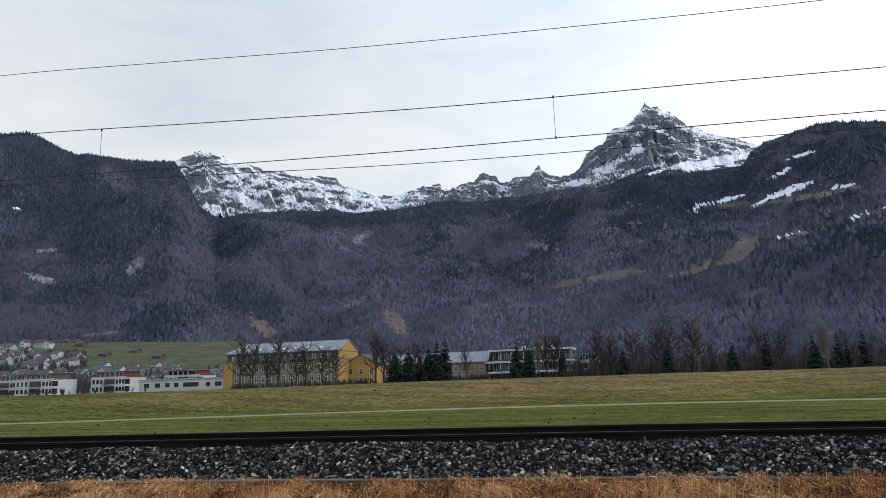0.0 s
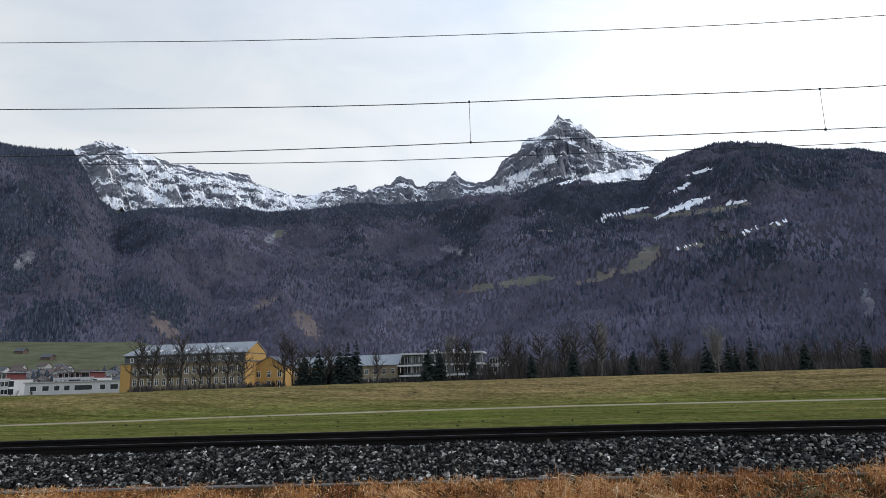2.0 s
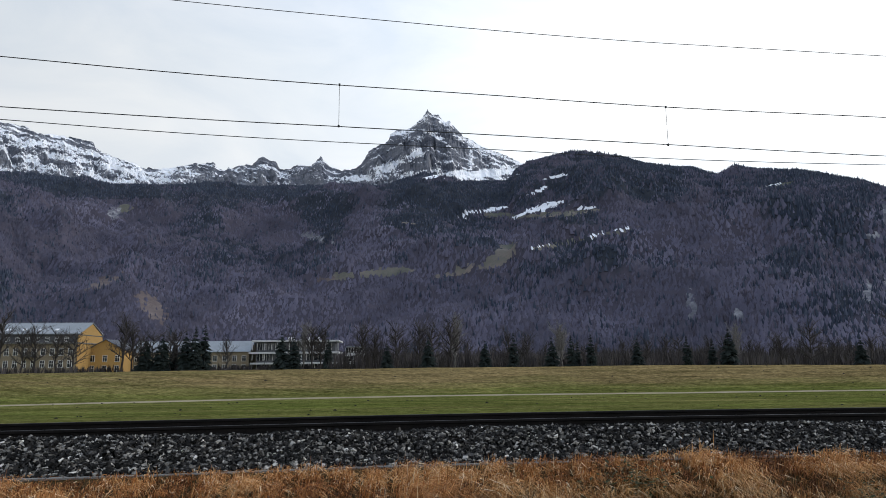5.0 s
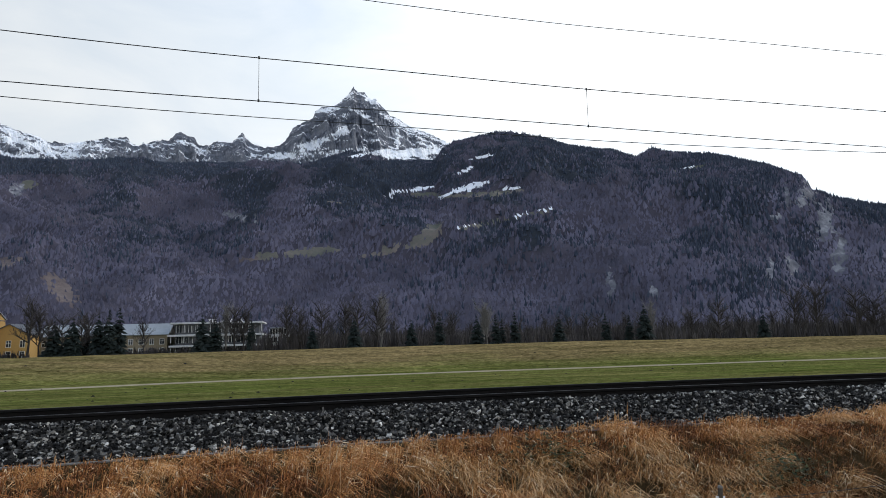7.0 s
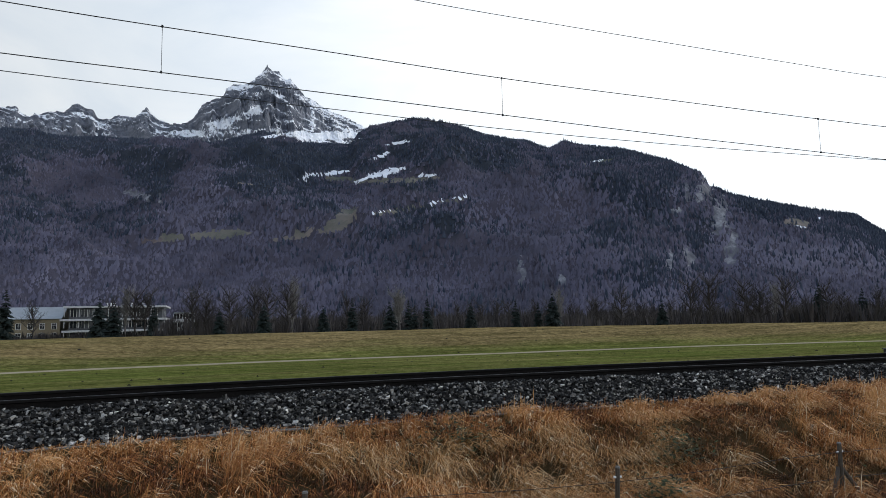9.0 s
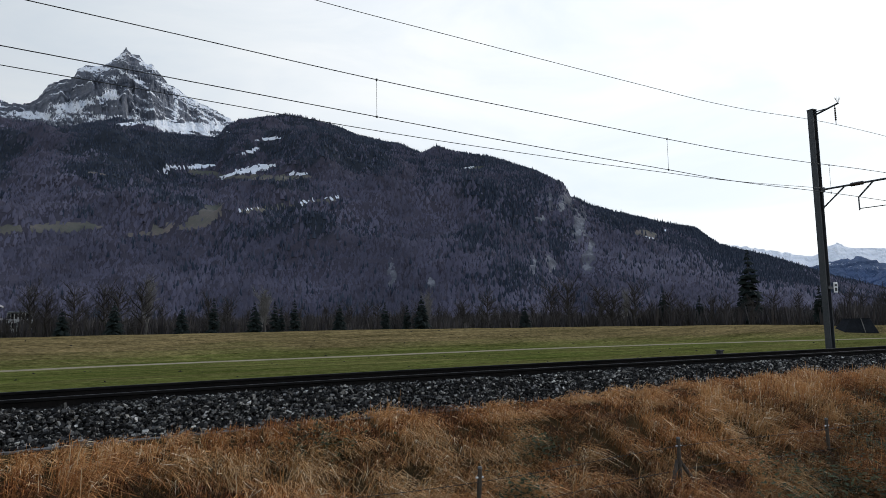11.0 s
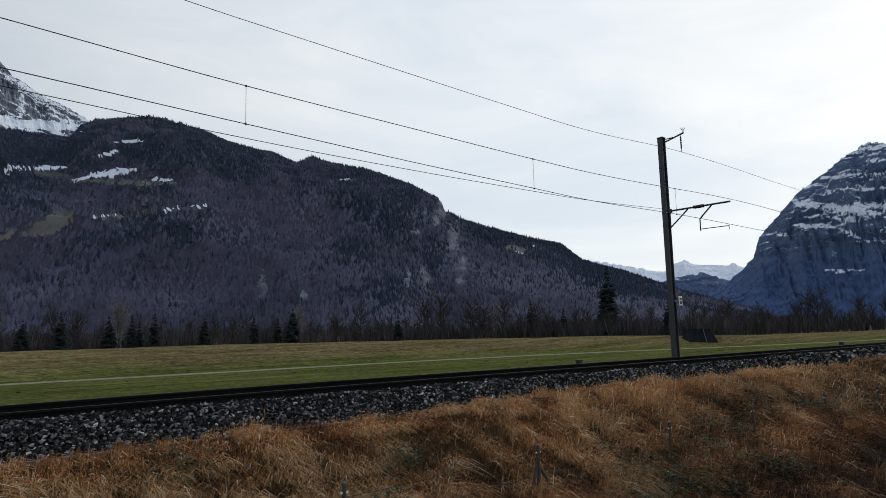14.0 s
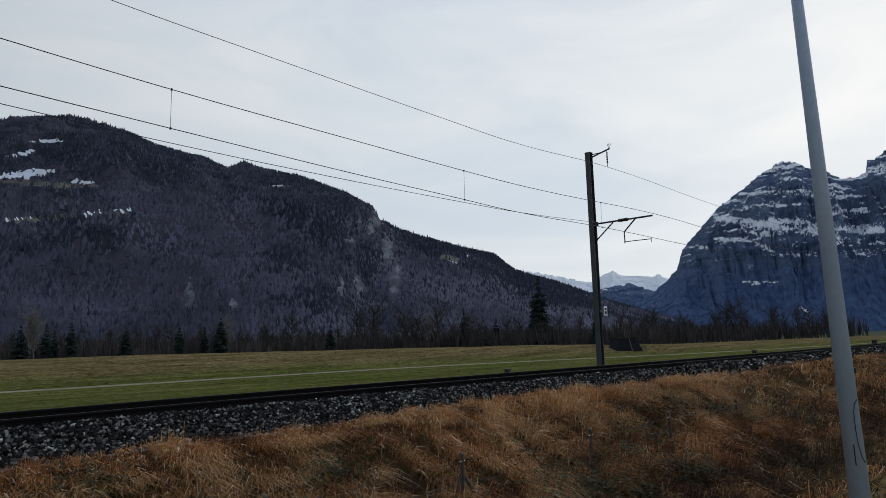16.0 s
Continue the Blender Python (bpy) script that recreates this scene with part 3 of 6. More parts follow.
def forest_z(az, u):
    """Height and distance on the wooded mountain, u from foot (0) to ridge (1) and down behind it (to 1.35)."""
    r = foot_r(az) + u * (ridge_r(az) - foot_r(az))
    top = np.tan(np.radians(FOREST_LINE(az))) * ridge_r(az)
    base = np.where(az < -24, 46 * smooth(az, -26, -32), 0.0) - 4
    cliff = np.exp(-((az - 40) / 2.2) ** 2)
    shape = np.where(u < 1, (1 - 0.35 * cliff) * np.clip(u, 0, 2) ** 1.05 + 0.35 * cliff * smooth(u, 0.1, 0.85), 1 - (u - 1) * 1.1)
    px, py = r * np.sin(np.radians(az)), r * np.cos(np.radians(az))
    lean = px * 0.8 + py * 0.6
    rough = (fbm(lean / 260, (py - 0.3 * px) / 420, 5, 50, True) - 0.55) * 0.36 + (fbm(px / 90, py / 110, 4, 60) - 0.5) * 0.10
    knoll = 34 * np.exp(-((az + 22) / 4.0) ** 2 - ((u - 0.08) / 0.06) ** 2) + 22 * np.exp(-((az + 31.5) / 2.5) ** 2 - ((u - 0.10) / 0.05) ** 2)
    z = base + (top - base + EYE) * (shape + rough * np.clip(u * (1 - u) * 4, 0, 1)) + knoll - 500 * np.clip(-u, 0, 1)
    return r, z


def stand_of(az, u, r, el):
    """How far evergreens rule a place on the mountainside; they win above about 0.66."""
    x, y = r * np.sin(np.radians(az)), r * np.cos(np.radians(az))
    return (0.50 + 0.8 * (fbm(x / 220, y / 220, 4, 201) - 0.5) + 1.0 * (fbm(x / 60, y / 60, 4, 205) - 0.5) + 0.36 * smooth(u, 0.84, 0.95) + 0.42 * spots(az, el, DARK_WOODS) - 0.36 * spots(az, el, BARE_WOODS)
            - 0.16 * smooth(el, 8.5, 5.5) * smooth(az, -30, -20))


def mountain(name, azs, us, shape, mats, label, soft=False):
    A, U = np.meshgrid(azs, us, indexing="ij")
    r, z = shape(A, U)
    a = np.radians(A)
    ob = from_arrays(name, np.stack([r * np.sin(a), r * np.cos(a), z], -1).reshape(-1, 3), grid_faces(len(azs), len(us))[:, ::-1], mats, soft)
    tagged(ob, label, "mountain", kind="structure")
    return ob, A, r, z


azs, us = np.linspace(-60, 67, 780), np.concatenate([np.linspace(-0.16, 1, 290), np.linspace(1.02, 1.35, 8)])
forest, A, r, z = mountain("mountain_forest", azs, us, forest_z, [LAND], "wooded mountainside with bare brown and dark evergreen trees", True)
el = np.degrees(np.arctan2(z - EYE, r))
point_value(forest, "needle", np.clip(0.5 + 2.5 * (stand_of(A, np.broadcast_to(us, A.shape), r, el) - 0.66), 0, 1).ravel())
point_value(forest, "meadow", spots(A, el, MEADOWS).ravel())
point_value(forest, "slide", spots(A, el, SLIDES).ravel())
point_value(forest, "rock", spots(A, el, ROCKS).ravel())
point_value(forest, "snow", spots(A, el, SNOWS, 1.5).ravel())


def crags(line, near, far, foot, seed, beds, amp, step=45.0, jag=0.30, tilt=0.0, calm=None):
    """A rocky massif whose ridge follows a skyline, with gullies, buttresses and stepped beds of rock."""
    def shape(az, u):
        r = near + u * (far - near)
        top = np.tan(np.radians(line(az) + jag * (fbm(az * 3.4, az * 0, 4, seed + 9) - 0.5) * amp)) * far
        s = np.where(u < 1, u, 1 - (u - 1) * 1.5)
        lean = az + 2.2 * (u - 0.5) + 0.5 * fbm(az * 0.8, u * 4, 3, seed + 1)
        gully = ((fbm(lean * 0.42, u * 1.6, 6, seed, True, 0.5) - 0.55) * 0.30 * amp + (fbm(lean * 1.3, u * 3.5, 5, seed + 3, True, 0.55) - 0.5) * 0.13
                 + (fbm(lean * 4.2, u * 11, 3, seed + 6, True, 0.5) - 0.5) * 0.035)
        if calm:
            gully = gully * (1 - 0.85 * np.exp(-((az - calm) / 3.0) ** 2) * smooth(u, 0.78, 0.62))
        z = foot + (top - foot) * (s + gully * np.clip(u * (1.02 - u) * 4, 0, 1))
        shift = 260 * fbm(az * 0.4, u * 3, 4, seed + 5) + tilt * az
        terrace = step * np.round((z + shift) / step) - shift
        return r, z * (1 - beds) + terrace * beds
    return shape


def lay_snow(ob, A, r, z, seed, cover, wood_to, wood_soft, fine=1.0, fields=(), thick=24.0, tilt=0.0, steep=0.17, fill=0.14):
    """Snow on the flatter ledges and in the gullies, woods below a tree line."""
    dz = np.abs(np.gradient(z, axis=1)) / (np.abs(np.gradient(r, axis=1)) + 1e-6)
    zt = z + tilt * A
    n = fbm(A * 0.5 * fine, zt / thick + A * 0.5, 5, seed) + 0.28 * fbm(A * 4, zt / 9.0, 3, seed + 4)
    el_ = np.degrees(np.arctan2(z - EYE, r))
    w = 1 - smooth(el_ + 1.6 * (fbm(A * 0.8, z / 90.0, 4, seed + 7) - 0.5), wood_to, wood_to + wood_soft)
    s = np.clip(0.5 + 1.3 * (n - steep * np.minimum(dz, 2.6) + cover - 0.55), 0, 1) * (1 - w)
    if fields:
        s = np.maximum(s, spots(A, el_, fields, 2.6) * np.clip(fill + 0.75 * fbm(A * 3.0, zt / 14.0, 5, seed + 2) + 0.5 * fbm(A * 7.0, zt / 8.0, 3, seed + 8) - 0.08 * np.minimum(dz, 2.6) + 0.34 * ((el_ < 16.3) & (A > 4) & (A < 13)), 0, 1))
    point_value(ob, "snow", s.ravel())
    point_value(ob, "wood", w.ravel())


PEAK_LINE = skyline((-44, 13, -38, 16.6, -37.3, 17.7, -36.2, 18.2, -35.6, 18.4, -33.5, 18.3, -32.5, 17.75, -31.6, 17.7, -30.4, 17.3, -28.6, 17.2, -27.9, 16.75, -26.8, 16.9, -25.2, 17.0, -24.2, 16.8, -23.7, 16.2, -22.2, 15.8,
                     -20.2, 15.2, -18.5, 15.4, -16.1, 16.1, -15.1, 16.25, -14.6, 15.7, -13.9, 15.65, -12.8, 16.2, -12, 16.25, -11.1, 17.1, -10.6, 16.75, -10, 16.7, -9.6, 16.1, -8.8, 16.0, -8.2, 16.5, -7.2, 16.4, -6.2, 17.35, -5.4, 16.55,
                     -4.5, 16.15, -3.1, 16.35, -2.6, 16.9, -1.9, 18.0, -1.1, 18.4, -0.3, 18.7, -0.1, 19.3, 0.4, 19.65, 1.7, 19.85, 2.7, 20.65, 3.25, 21.4, 3.6, 21.0, 4.2, 20.95, 4.6, 20.45, 5.2, 20.4, 5.8, 19.7, 6.5, 19.1, 7.9, 18.4, 9.3, 17.85, 10.5, 17.3, 12, 16.5, 18, 14))
us2 = np.concatenate([np.linspace(0.25, 1, 135), np.linspace(1.03, 1.3, 6)])
ob, A, r, z = mountain("mountain_peaks", np.linspace(-44, 18, 980), us2, crags(PEAK_LINE, 2350, 3600, 380, 71, 0.22, 0.85, 36.0, 0.22, 14.0, 8.0), [ALPINE], "grey limestone peaks and crags streaked with snow")
lay_snow(ob, A, r, z, 81, np.interp(A, (-38, -30, -21, -17, -14, -3, 7, 12), (-0.02, 0.0, 0.04, -0.02, -0.13, -0.12, -0.10, 0.06)), 9.0, 1.0, 1.5,
         [(7.8, 16.0, 3.2, 0.5, 3), (1.4, 19.65, 1.2, 0.2, 8), (3.4, 19.45, 1.6, 0.12, -28), (2.9, 20.9, 0.5, 0.4, 0), (5.0, 20.2, 0.6, 0.3, -20), (8.6, 18.0, 2.6, 0.22, -24), (7.1, 17.4, 0.25, 1.0, 0),
          (2.0, 17.6, 1.2, 0.4, 30), (-0.4, 16.6, 2.0, 0.35, 24), (-3.0, 15.6, 2.0, 0.25, 6), (2.6, 16.1, 1.8, 0.25, 10), (-22, 15.0, 3.0, 0.3, -6), (-31.5, 14.6, 2.2, 0.35, -22), (-28.2, 16.0, 1.4, 0.25, 10)], 24.0, 12.0)
us3 = np.concatenate([np.linspace(0, 1, 70), np.linspace(1.05, 1.3, 4)])
RIGHT_LINE = skyline((56, -0.68, 60.9, 2.32, 62.7, 3.2, 64.3, 4.4, 65.2, 5.3, 65.7, 6.8, 67.1, 8.3, 68.5, 9.85, 70.6, 11.3, 72.2, 12.4, 73.5, 13.0, 74.6, 12.75, 75.2, 12.3, 76.0, 12.0, 77.3, 11.2, 78.1, 11.0, 78.7, 11.3, 78.95, 11.4, 79.1, 12.25, 79.6, 12.2, 80.2, 12.7, 86, 13.3, 96, 9.3, 110, 4.3))
ob, A, r, z = mountain("mountain_right", np.concatenate([np.linspace(56, 84, 470), np.linspace(84.5, 110, 40)]), np.concatenate([np.linspace(0, 1, 150), np.linspace(1.03, 1.3, 6)]), crags(RIGHT_LINE, 2300, 3300, -4, 91, 0.16, 0.75, 40.0, 0.14), [ALPINE_HAZED], "dark banded mountain with snow on its ledges above wooded slopes")
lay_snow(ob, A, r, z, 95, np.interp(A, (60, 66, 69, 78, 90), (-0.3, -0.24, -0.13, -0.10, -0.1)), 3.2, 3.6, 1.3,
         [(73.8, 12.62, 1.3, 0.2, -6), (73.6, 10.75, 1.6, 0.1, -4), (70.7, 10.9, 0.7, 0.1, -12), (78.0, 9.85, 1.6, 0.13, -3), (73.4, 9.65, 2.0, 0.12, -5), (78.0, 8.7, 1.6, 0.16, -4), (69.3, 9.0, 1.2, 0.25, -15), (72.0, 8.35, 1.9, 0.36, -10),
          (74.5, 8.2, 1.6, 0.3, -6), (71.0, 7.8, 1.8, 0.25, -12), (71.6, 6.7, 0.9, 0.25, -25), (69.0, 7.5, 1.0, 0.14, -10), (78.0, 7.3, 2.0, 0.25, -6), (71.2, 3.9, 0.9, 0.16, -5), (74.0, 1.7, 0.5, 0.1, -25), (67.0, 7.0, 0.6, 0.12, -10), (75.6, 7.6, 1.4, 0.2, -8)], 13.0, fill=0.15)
BLUE_LINE = skyline((50, 2.82, 56, 3.22, 59.2, 4.02, 61.5, 4.42, 63.2, 3.62, 66, 2.92, 70, 2.32))
ob, A, r, z = mountain("mountain_valley_spur", np.linspace(50, 70, 200), us3, crags(BLUE_LINE, 2900, 3700, -4, 111, 0.2, 0.7), [ALPINE_HAZED], "hazy wooded spur at the head of the valley")
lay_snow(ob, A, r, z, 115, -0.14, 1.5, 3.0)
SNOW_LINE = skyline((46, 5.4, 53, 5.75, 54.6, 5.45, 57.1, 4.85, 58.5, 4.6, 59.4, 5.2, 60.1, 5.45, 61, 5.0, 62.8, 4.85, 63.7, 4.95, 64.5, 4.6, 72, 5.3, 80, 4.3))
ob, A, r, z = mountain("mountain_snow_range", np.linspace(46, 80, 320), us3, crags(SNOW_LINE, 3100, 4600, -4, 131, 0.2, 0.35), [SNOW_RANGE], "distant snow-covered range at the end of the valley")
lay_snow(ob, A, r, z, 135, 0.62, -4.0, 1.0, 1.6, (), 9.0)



# ---- forest on the mountainside: joined, as nobody could count it ----
def cone_trees(p, h, w, tint, sides=5, tiers=2):
    """Evergreens of stacked ragged cones at the points p."""
    n = len(p)
    V, F, T = [], [], []
    turn = rng.uniform(0, 6.28, n)
    for k in range(tiers):
        z0, z1 = (0.04 + 0.42 * k, 0.70 + 0.30 * k) if tiers == 2 else (0.05, 1.0)
        wide = w * (1.0 - 0.42 * k)
        ring = []
        for i in range(sides):
            a = turn + 6.2832 * i / sides + 0.6 * k
            rr = wide * rng.uniform(0.7, 1.15, n)
            ring.append(np.stack([p[:, 0] + rr * np.cos(a), p[:, 1] + rr * np.sin(a), p[:, 2] + h * z0], -1))
        top = np.stack([p[:, 0], p[:, 1], p[:, 2] + h * z1], -1)
        block = np.stack(ring + [top], 1)
        base = sum(len(v) for v in V) + np.arange(n)[:, None] * (sides + 1)
        V.append(block.reshape(-1, 3))
        T.append(np.repeat(tint, sides + 1))
        for i in range(sides):
            F.append(np.concatenate([base + i, base + (i + 1) % sides, base + sides], 1))
    return np.concatenate(V), np.concatenate(F), np.concatenate(T)


def twig_trees(p, h, w, tint, blades=6, up=0.68, reach=0.75, thin=1.0):
    """Leafless trees as sprays of thin upright slivers at the points p."""
    n = len(p)
    V, T = [], []
    for b in range(blades):
        a = rng.uniform(0, 6.28, n)
        out, tall = w * rng.uniform(0.35, 1.0, n), h * rng.uniform(0.7, 1.05, n)
        c, s = np.cos(a), np.sin(a)
        half = thin * w * rng.uniform(0.18, 0.36, n)
        tip = np.stack([p[:, 0] + out * c, p[:, 1] + out * s, p[:, 2] + tall], -1)
        mid_l = np.stack([p[:, 0] + reach * out * c - half * s, p[:, 1] + reach * out * s + half * c, p[:, 2] + tall * up], -1)
        mid_r = np.stack([p[:, 0] + reach * out * c + half * s, p[:, 1] + reach * out * s - half * c, p[:, 2] + tall * up], -1)
        V.append(np.stack([p, mid_r, tip, mid_l], 1))
        T.append(np.repeat(np.clip(tint + rng.uniform(-0.06, 0.06, n), 0, 1), 4))
    V = np.concatenate(V).reshape(-1, 3)
    i = np.arange(len(V) // 4)[:, None] * 4
    F = np.concatenate([np.concatenate([i, i + 1, i + 2], 1), np.concatenate([i, i + 2, i + 3], 1)])
    return V, F, np.concatenate(T)


def dome_trees(p, h, w, tint):
    """Leafless crowns as low uneven domes at the points p."""
    n = len(p)
    turn = rng.uniform(0, 6.28, n)
    ring = []
    for i in range(4):
        a, rr = turn + 1.5708 * i + rng.uniform(-0.4, 0.4, n), w * rng.uniform(0.6, 1.2, n)
        ring.append(np.stack([p[:, 0] + rr * np.cos(a), p[:, 1] + rr * np.sin(a), p[:, 2] - h * rng.uniform(0.9, 1.4, n)], -1))
    top = np.stack([p[:, 0] + w * rng.uniform(-0.35, 0.35, n), p[:, 1] + w * rng.uniform(-0.35, 0.35, n), p[:, 2] + h], -1)
    base = np.arange(n)[:, None] * 5
    F = np.concatenate([np.concatenate([base + i, base + (i + 1) % 4, base + 4], 1) for i in range(4)])
    return np.stack(ring + [top], 1).reshape(-1, 3), F, np.repeat(tint, 5)


def plant_forest():
    n = 215000
    az = rng.uniform(-58, 66, n)
    u = rng.uniform(0.0, 1.035, n) ** 0.85 - 0.012
    r, z = forest_z(az, u)
    el = np.degrees(np.arctan2(z - EYE, r))
    open_land = np.maximum.reduce([spots(az, el, MEADOWS), 0.62 * spots(az, el, SLIDES), 0.6 * spots(az, el, ROCKS), spots(az, el, SNOWS, 1.5)])
    keep = rng.uniform(0, 1, n) > smooth(open_land, 0.3, 0.62) * 0.975
    az, u, r, z, el = az[keep], u[keep], r[keep], z[keep], el[keep]
    x, y = r * np.sin(np.radians(az)), r * np.cos(np.radians(az))
    p = np.stack([x, y, z - 1.0], -1)
    stand = stand_of(az, u, r, el)
    ever = stand + 0.50 * rng.normal(0, 0.5, len(x)) > 0.70
    grove = fbm(x / 60, y / 60, 3, 211)
    k = len(x)
    hh = rng.uniform(4.2, 8.8, k) * (0.65 + 0.7 * grove)
    ever_h = hh * np.where(rng.uniform(0, 1, k) > 0.93, 1.5, 1.1)
    # the low slopes are tinted paler to stand for haze at their foot
    tint = np.clip(0.34 + 0.06 * smooth(el, 6.5, 3.0) * smooth(az, -28, -18) + 0.2 * smooth(az, 20, 32) * smooth(el, 9.0, 4.0) - 0.2 * smooth(az, -32, -38)
                   + 1.1 * (fbm(x / 150, y / 150, 5, 221) - 0.5) + 0.7 * (fbm(x / 35, y / 35, 3, 223) - 0.5) + rng.normal(0, 0.05, k), 0, 1)
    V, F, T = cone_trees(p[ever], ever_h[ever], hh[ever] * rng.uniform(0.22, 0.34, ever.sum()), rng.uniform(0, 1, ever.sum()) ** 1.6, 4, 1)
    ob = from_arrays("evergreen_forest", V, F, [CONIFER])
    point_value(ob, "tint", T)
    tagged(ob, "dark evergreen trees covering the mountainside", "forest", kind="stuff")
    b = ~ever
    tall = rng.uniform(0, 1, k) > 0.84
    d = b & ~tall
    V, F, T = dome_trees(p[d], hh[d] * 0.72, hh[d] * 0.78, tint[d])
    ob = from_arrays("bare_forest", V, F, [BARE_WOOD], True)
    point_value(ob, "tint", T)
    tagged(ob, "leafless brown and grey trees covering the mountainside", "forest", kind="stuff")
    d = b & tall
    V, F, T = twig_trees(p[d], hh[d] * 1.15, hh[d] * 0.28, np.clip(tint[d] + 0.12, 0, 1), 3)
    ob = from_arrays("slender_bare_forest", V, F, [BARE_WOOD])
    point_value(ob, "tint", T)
    tagged(ob, "slender leafless trees standing out of the mountain wood", "forest", kind="stuff")


plant_forest()


# ---- trees of the valley floor ----
def tube(V, F, a, b, r0, r1, sides=4):
    axis = b - a
    q = axis.to_track_quat("Z", "Y")
    base = len(V)
    for c, rr in ((a, r0), (b, r1)):
        for i in range(sides):
            t = 6.2832 * i / sides
            V.append(c + q @ Vector((rr * math.cos(t), rr * math.sin(t), 0)))
    for i in range(sides):
        j = (i + 1) % sides
        F.append((base + i, base + j, base + sides + j, base + sides + i))


def grow(V, F, rnd, start, way, length, radius, depth, spread):
    """A limb of three bent pieces, with smaller limbs along it."""
    p, d, rr = start.copy(), way.normalized(), radius
    pieces = (1, 2, 3)[min(depth, 2)]
    for i in range(pieces):
        d = (d + Vector((rnd.uniform(-1, 1), rnd.uniform(-1, 1), rnd.uniform(-0.3, 0.9))) * 0.16).normalized()
        q = p + d * (length / pieces)
        r1 = radius * (1 - 0.75 * (i + 1) / pieces) + 0.013
        tube(V, F, p, q, rr, r1, 5 if depth >= 3 else 3)
        if depth > 0:
            for _ in range(2 + (rnd.random() < 0.25)):
                side = Vector((rnd.uniform(-1, 1), rnd.uniform(-1, 1), rnd.uniform(-0.25, 0.85)))
                grow(V, F, rnd, p.lerp(q, rnd.uniform(0.2, 1)), d * 0.7 + side.normalized() * spread, length * rnd.uniform(0.42, 0.62), r1 * 0.6 + 0.004, depth - 1, spread)
        p, rr = q, r1


def bare_tree(seed, height, spread, bark, label):
    """A leafless tree: trunk with its taper, and a crown of limbs and twigs."""
    rnd = random.Random(seed)
    top = thing("bare_tree", Matrix(), label, "tree")
    V, F = [], []
    p, r = Vector((0, 0, -0.3)), height * 0.022
    joints = [p]
    for i in range(5):
        q = p + Vector((rnd.uniform(-0.03, 0.03) * height, rnd.uniform(-0.03, 0.03) * height, height * 0.15))
        tube(V, F, p, q, r, r * 0.78, 7)
        p, r = q, r * 0.78
        joints.append(p)
    from_arrays("trunk", [tuple(v) for v in V], F, [bark], True, top)
    V, F = [], []
    for i in range(13):
        k = 0.35 + 0.65 * i / 12
        j = k * 5
        a, b = joints[min(int(j), 4)], joints[min(int(j), 4) + 1]
        ang = i * 2.4 + rnd.uniform(-0.4, 0.4)
        way = Vector((math.cos(ang) * spread, math.sin(ang) * spread, rnd.uniform(0.3, 0.8)))
        grow(V, F, rnd, a.lerp(b, j - int(j) if j < 5 else 1.0), way, height * rnd.uniform(0.22, 0.36) * (1.15 - 0.4 * k), height * 0.0105, 2, 0.75)
    from_arrays("crown", [tuple(v) for v in V], F, [bark], False, top)
    return top


def fir_tree(seed, height, width, label):
    """A fir: trunk and whorls of drooping boughs, each a bent ragged blade with side twigs."""
    rnd = random.Random(seed)
    top = thing("fir_tree", Matrix(), label, "tree")
    bm = bmesh.new()
    rod(bm, (0, 0, -0.3), (0, 0, height * 0.97), height * 0.014, 0.02, 7)
    part("trunk", bm, BARK, top)
    V, F = [], []
    whorls = 30
    for k in range(whorls):
        f = k / whorls
        z = height * (0.05 + 0.93 * f) + rnd.uniform(-0.2, 0.2)
        reach = (width * (1 - f) ** 0.8 + 0.12) * rnd.uniform(0.72, 1.12)
        for i in range(13 if f < 0.7 else 8):
            z += rnd.uniform(-0.12, 0.12)
            a = rnd.uniform(0, 6.28)
            ln = reach * rnd.uniform(0.45, 1.2)
            c, s = math.cos(a), math.sin(a)
            drop = ln * rnd.uniform(0.05, 0.7)
            w = ln * 0.26 + 0.10
            base = len(V)
            V += [Vector((0, 0, z)), Vector((c * ln * 0.55 - s * w, s * ln * 0.55 + c * w, z - drop * 0.5 - 0.3 * w)),
                  Vector((c * ln, s * ln, z - drop)), Vector((c * ln * 0.55 + s * w, s * ln * 0.55 - c * w, z - drop * 0.5 - 0.3 * w)),
                  Vector((c * ln * 0.6, s * ln * 0.6, z - drop * 0.4 + 0.35 * w))]
            F += [(base, base + 1, base + 4), (base + 1, base + 2, base + 4), (base + 2, base + 3, base + 4), (base + 3, base, base + 4)]
    from_arrays("crown", [tuple(v) for v in V], F, [NEEDLES], False, top)
    return top


def place(proto, az, dist, scale, turn):
    x, y = dist * math.sin(radians(az)), dist * math.cos(radians(az))
    z = float(ground_z(x, y))
    ob = copy_thing(proto, pose(x, y, z, 0, 0, turn))
    ob.scale = (scale, scale, scale)
    return ob


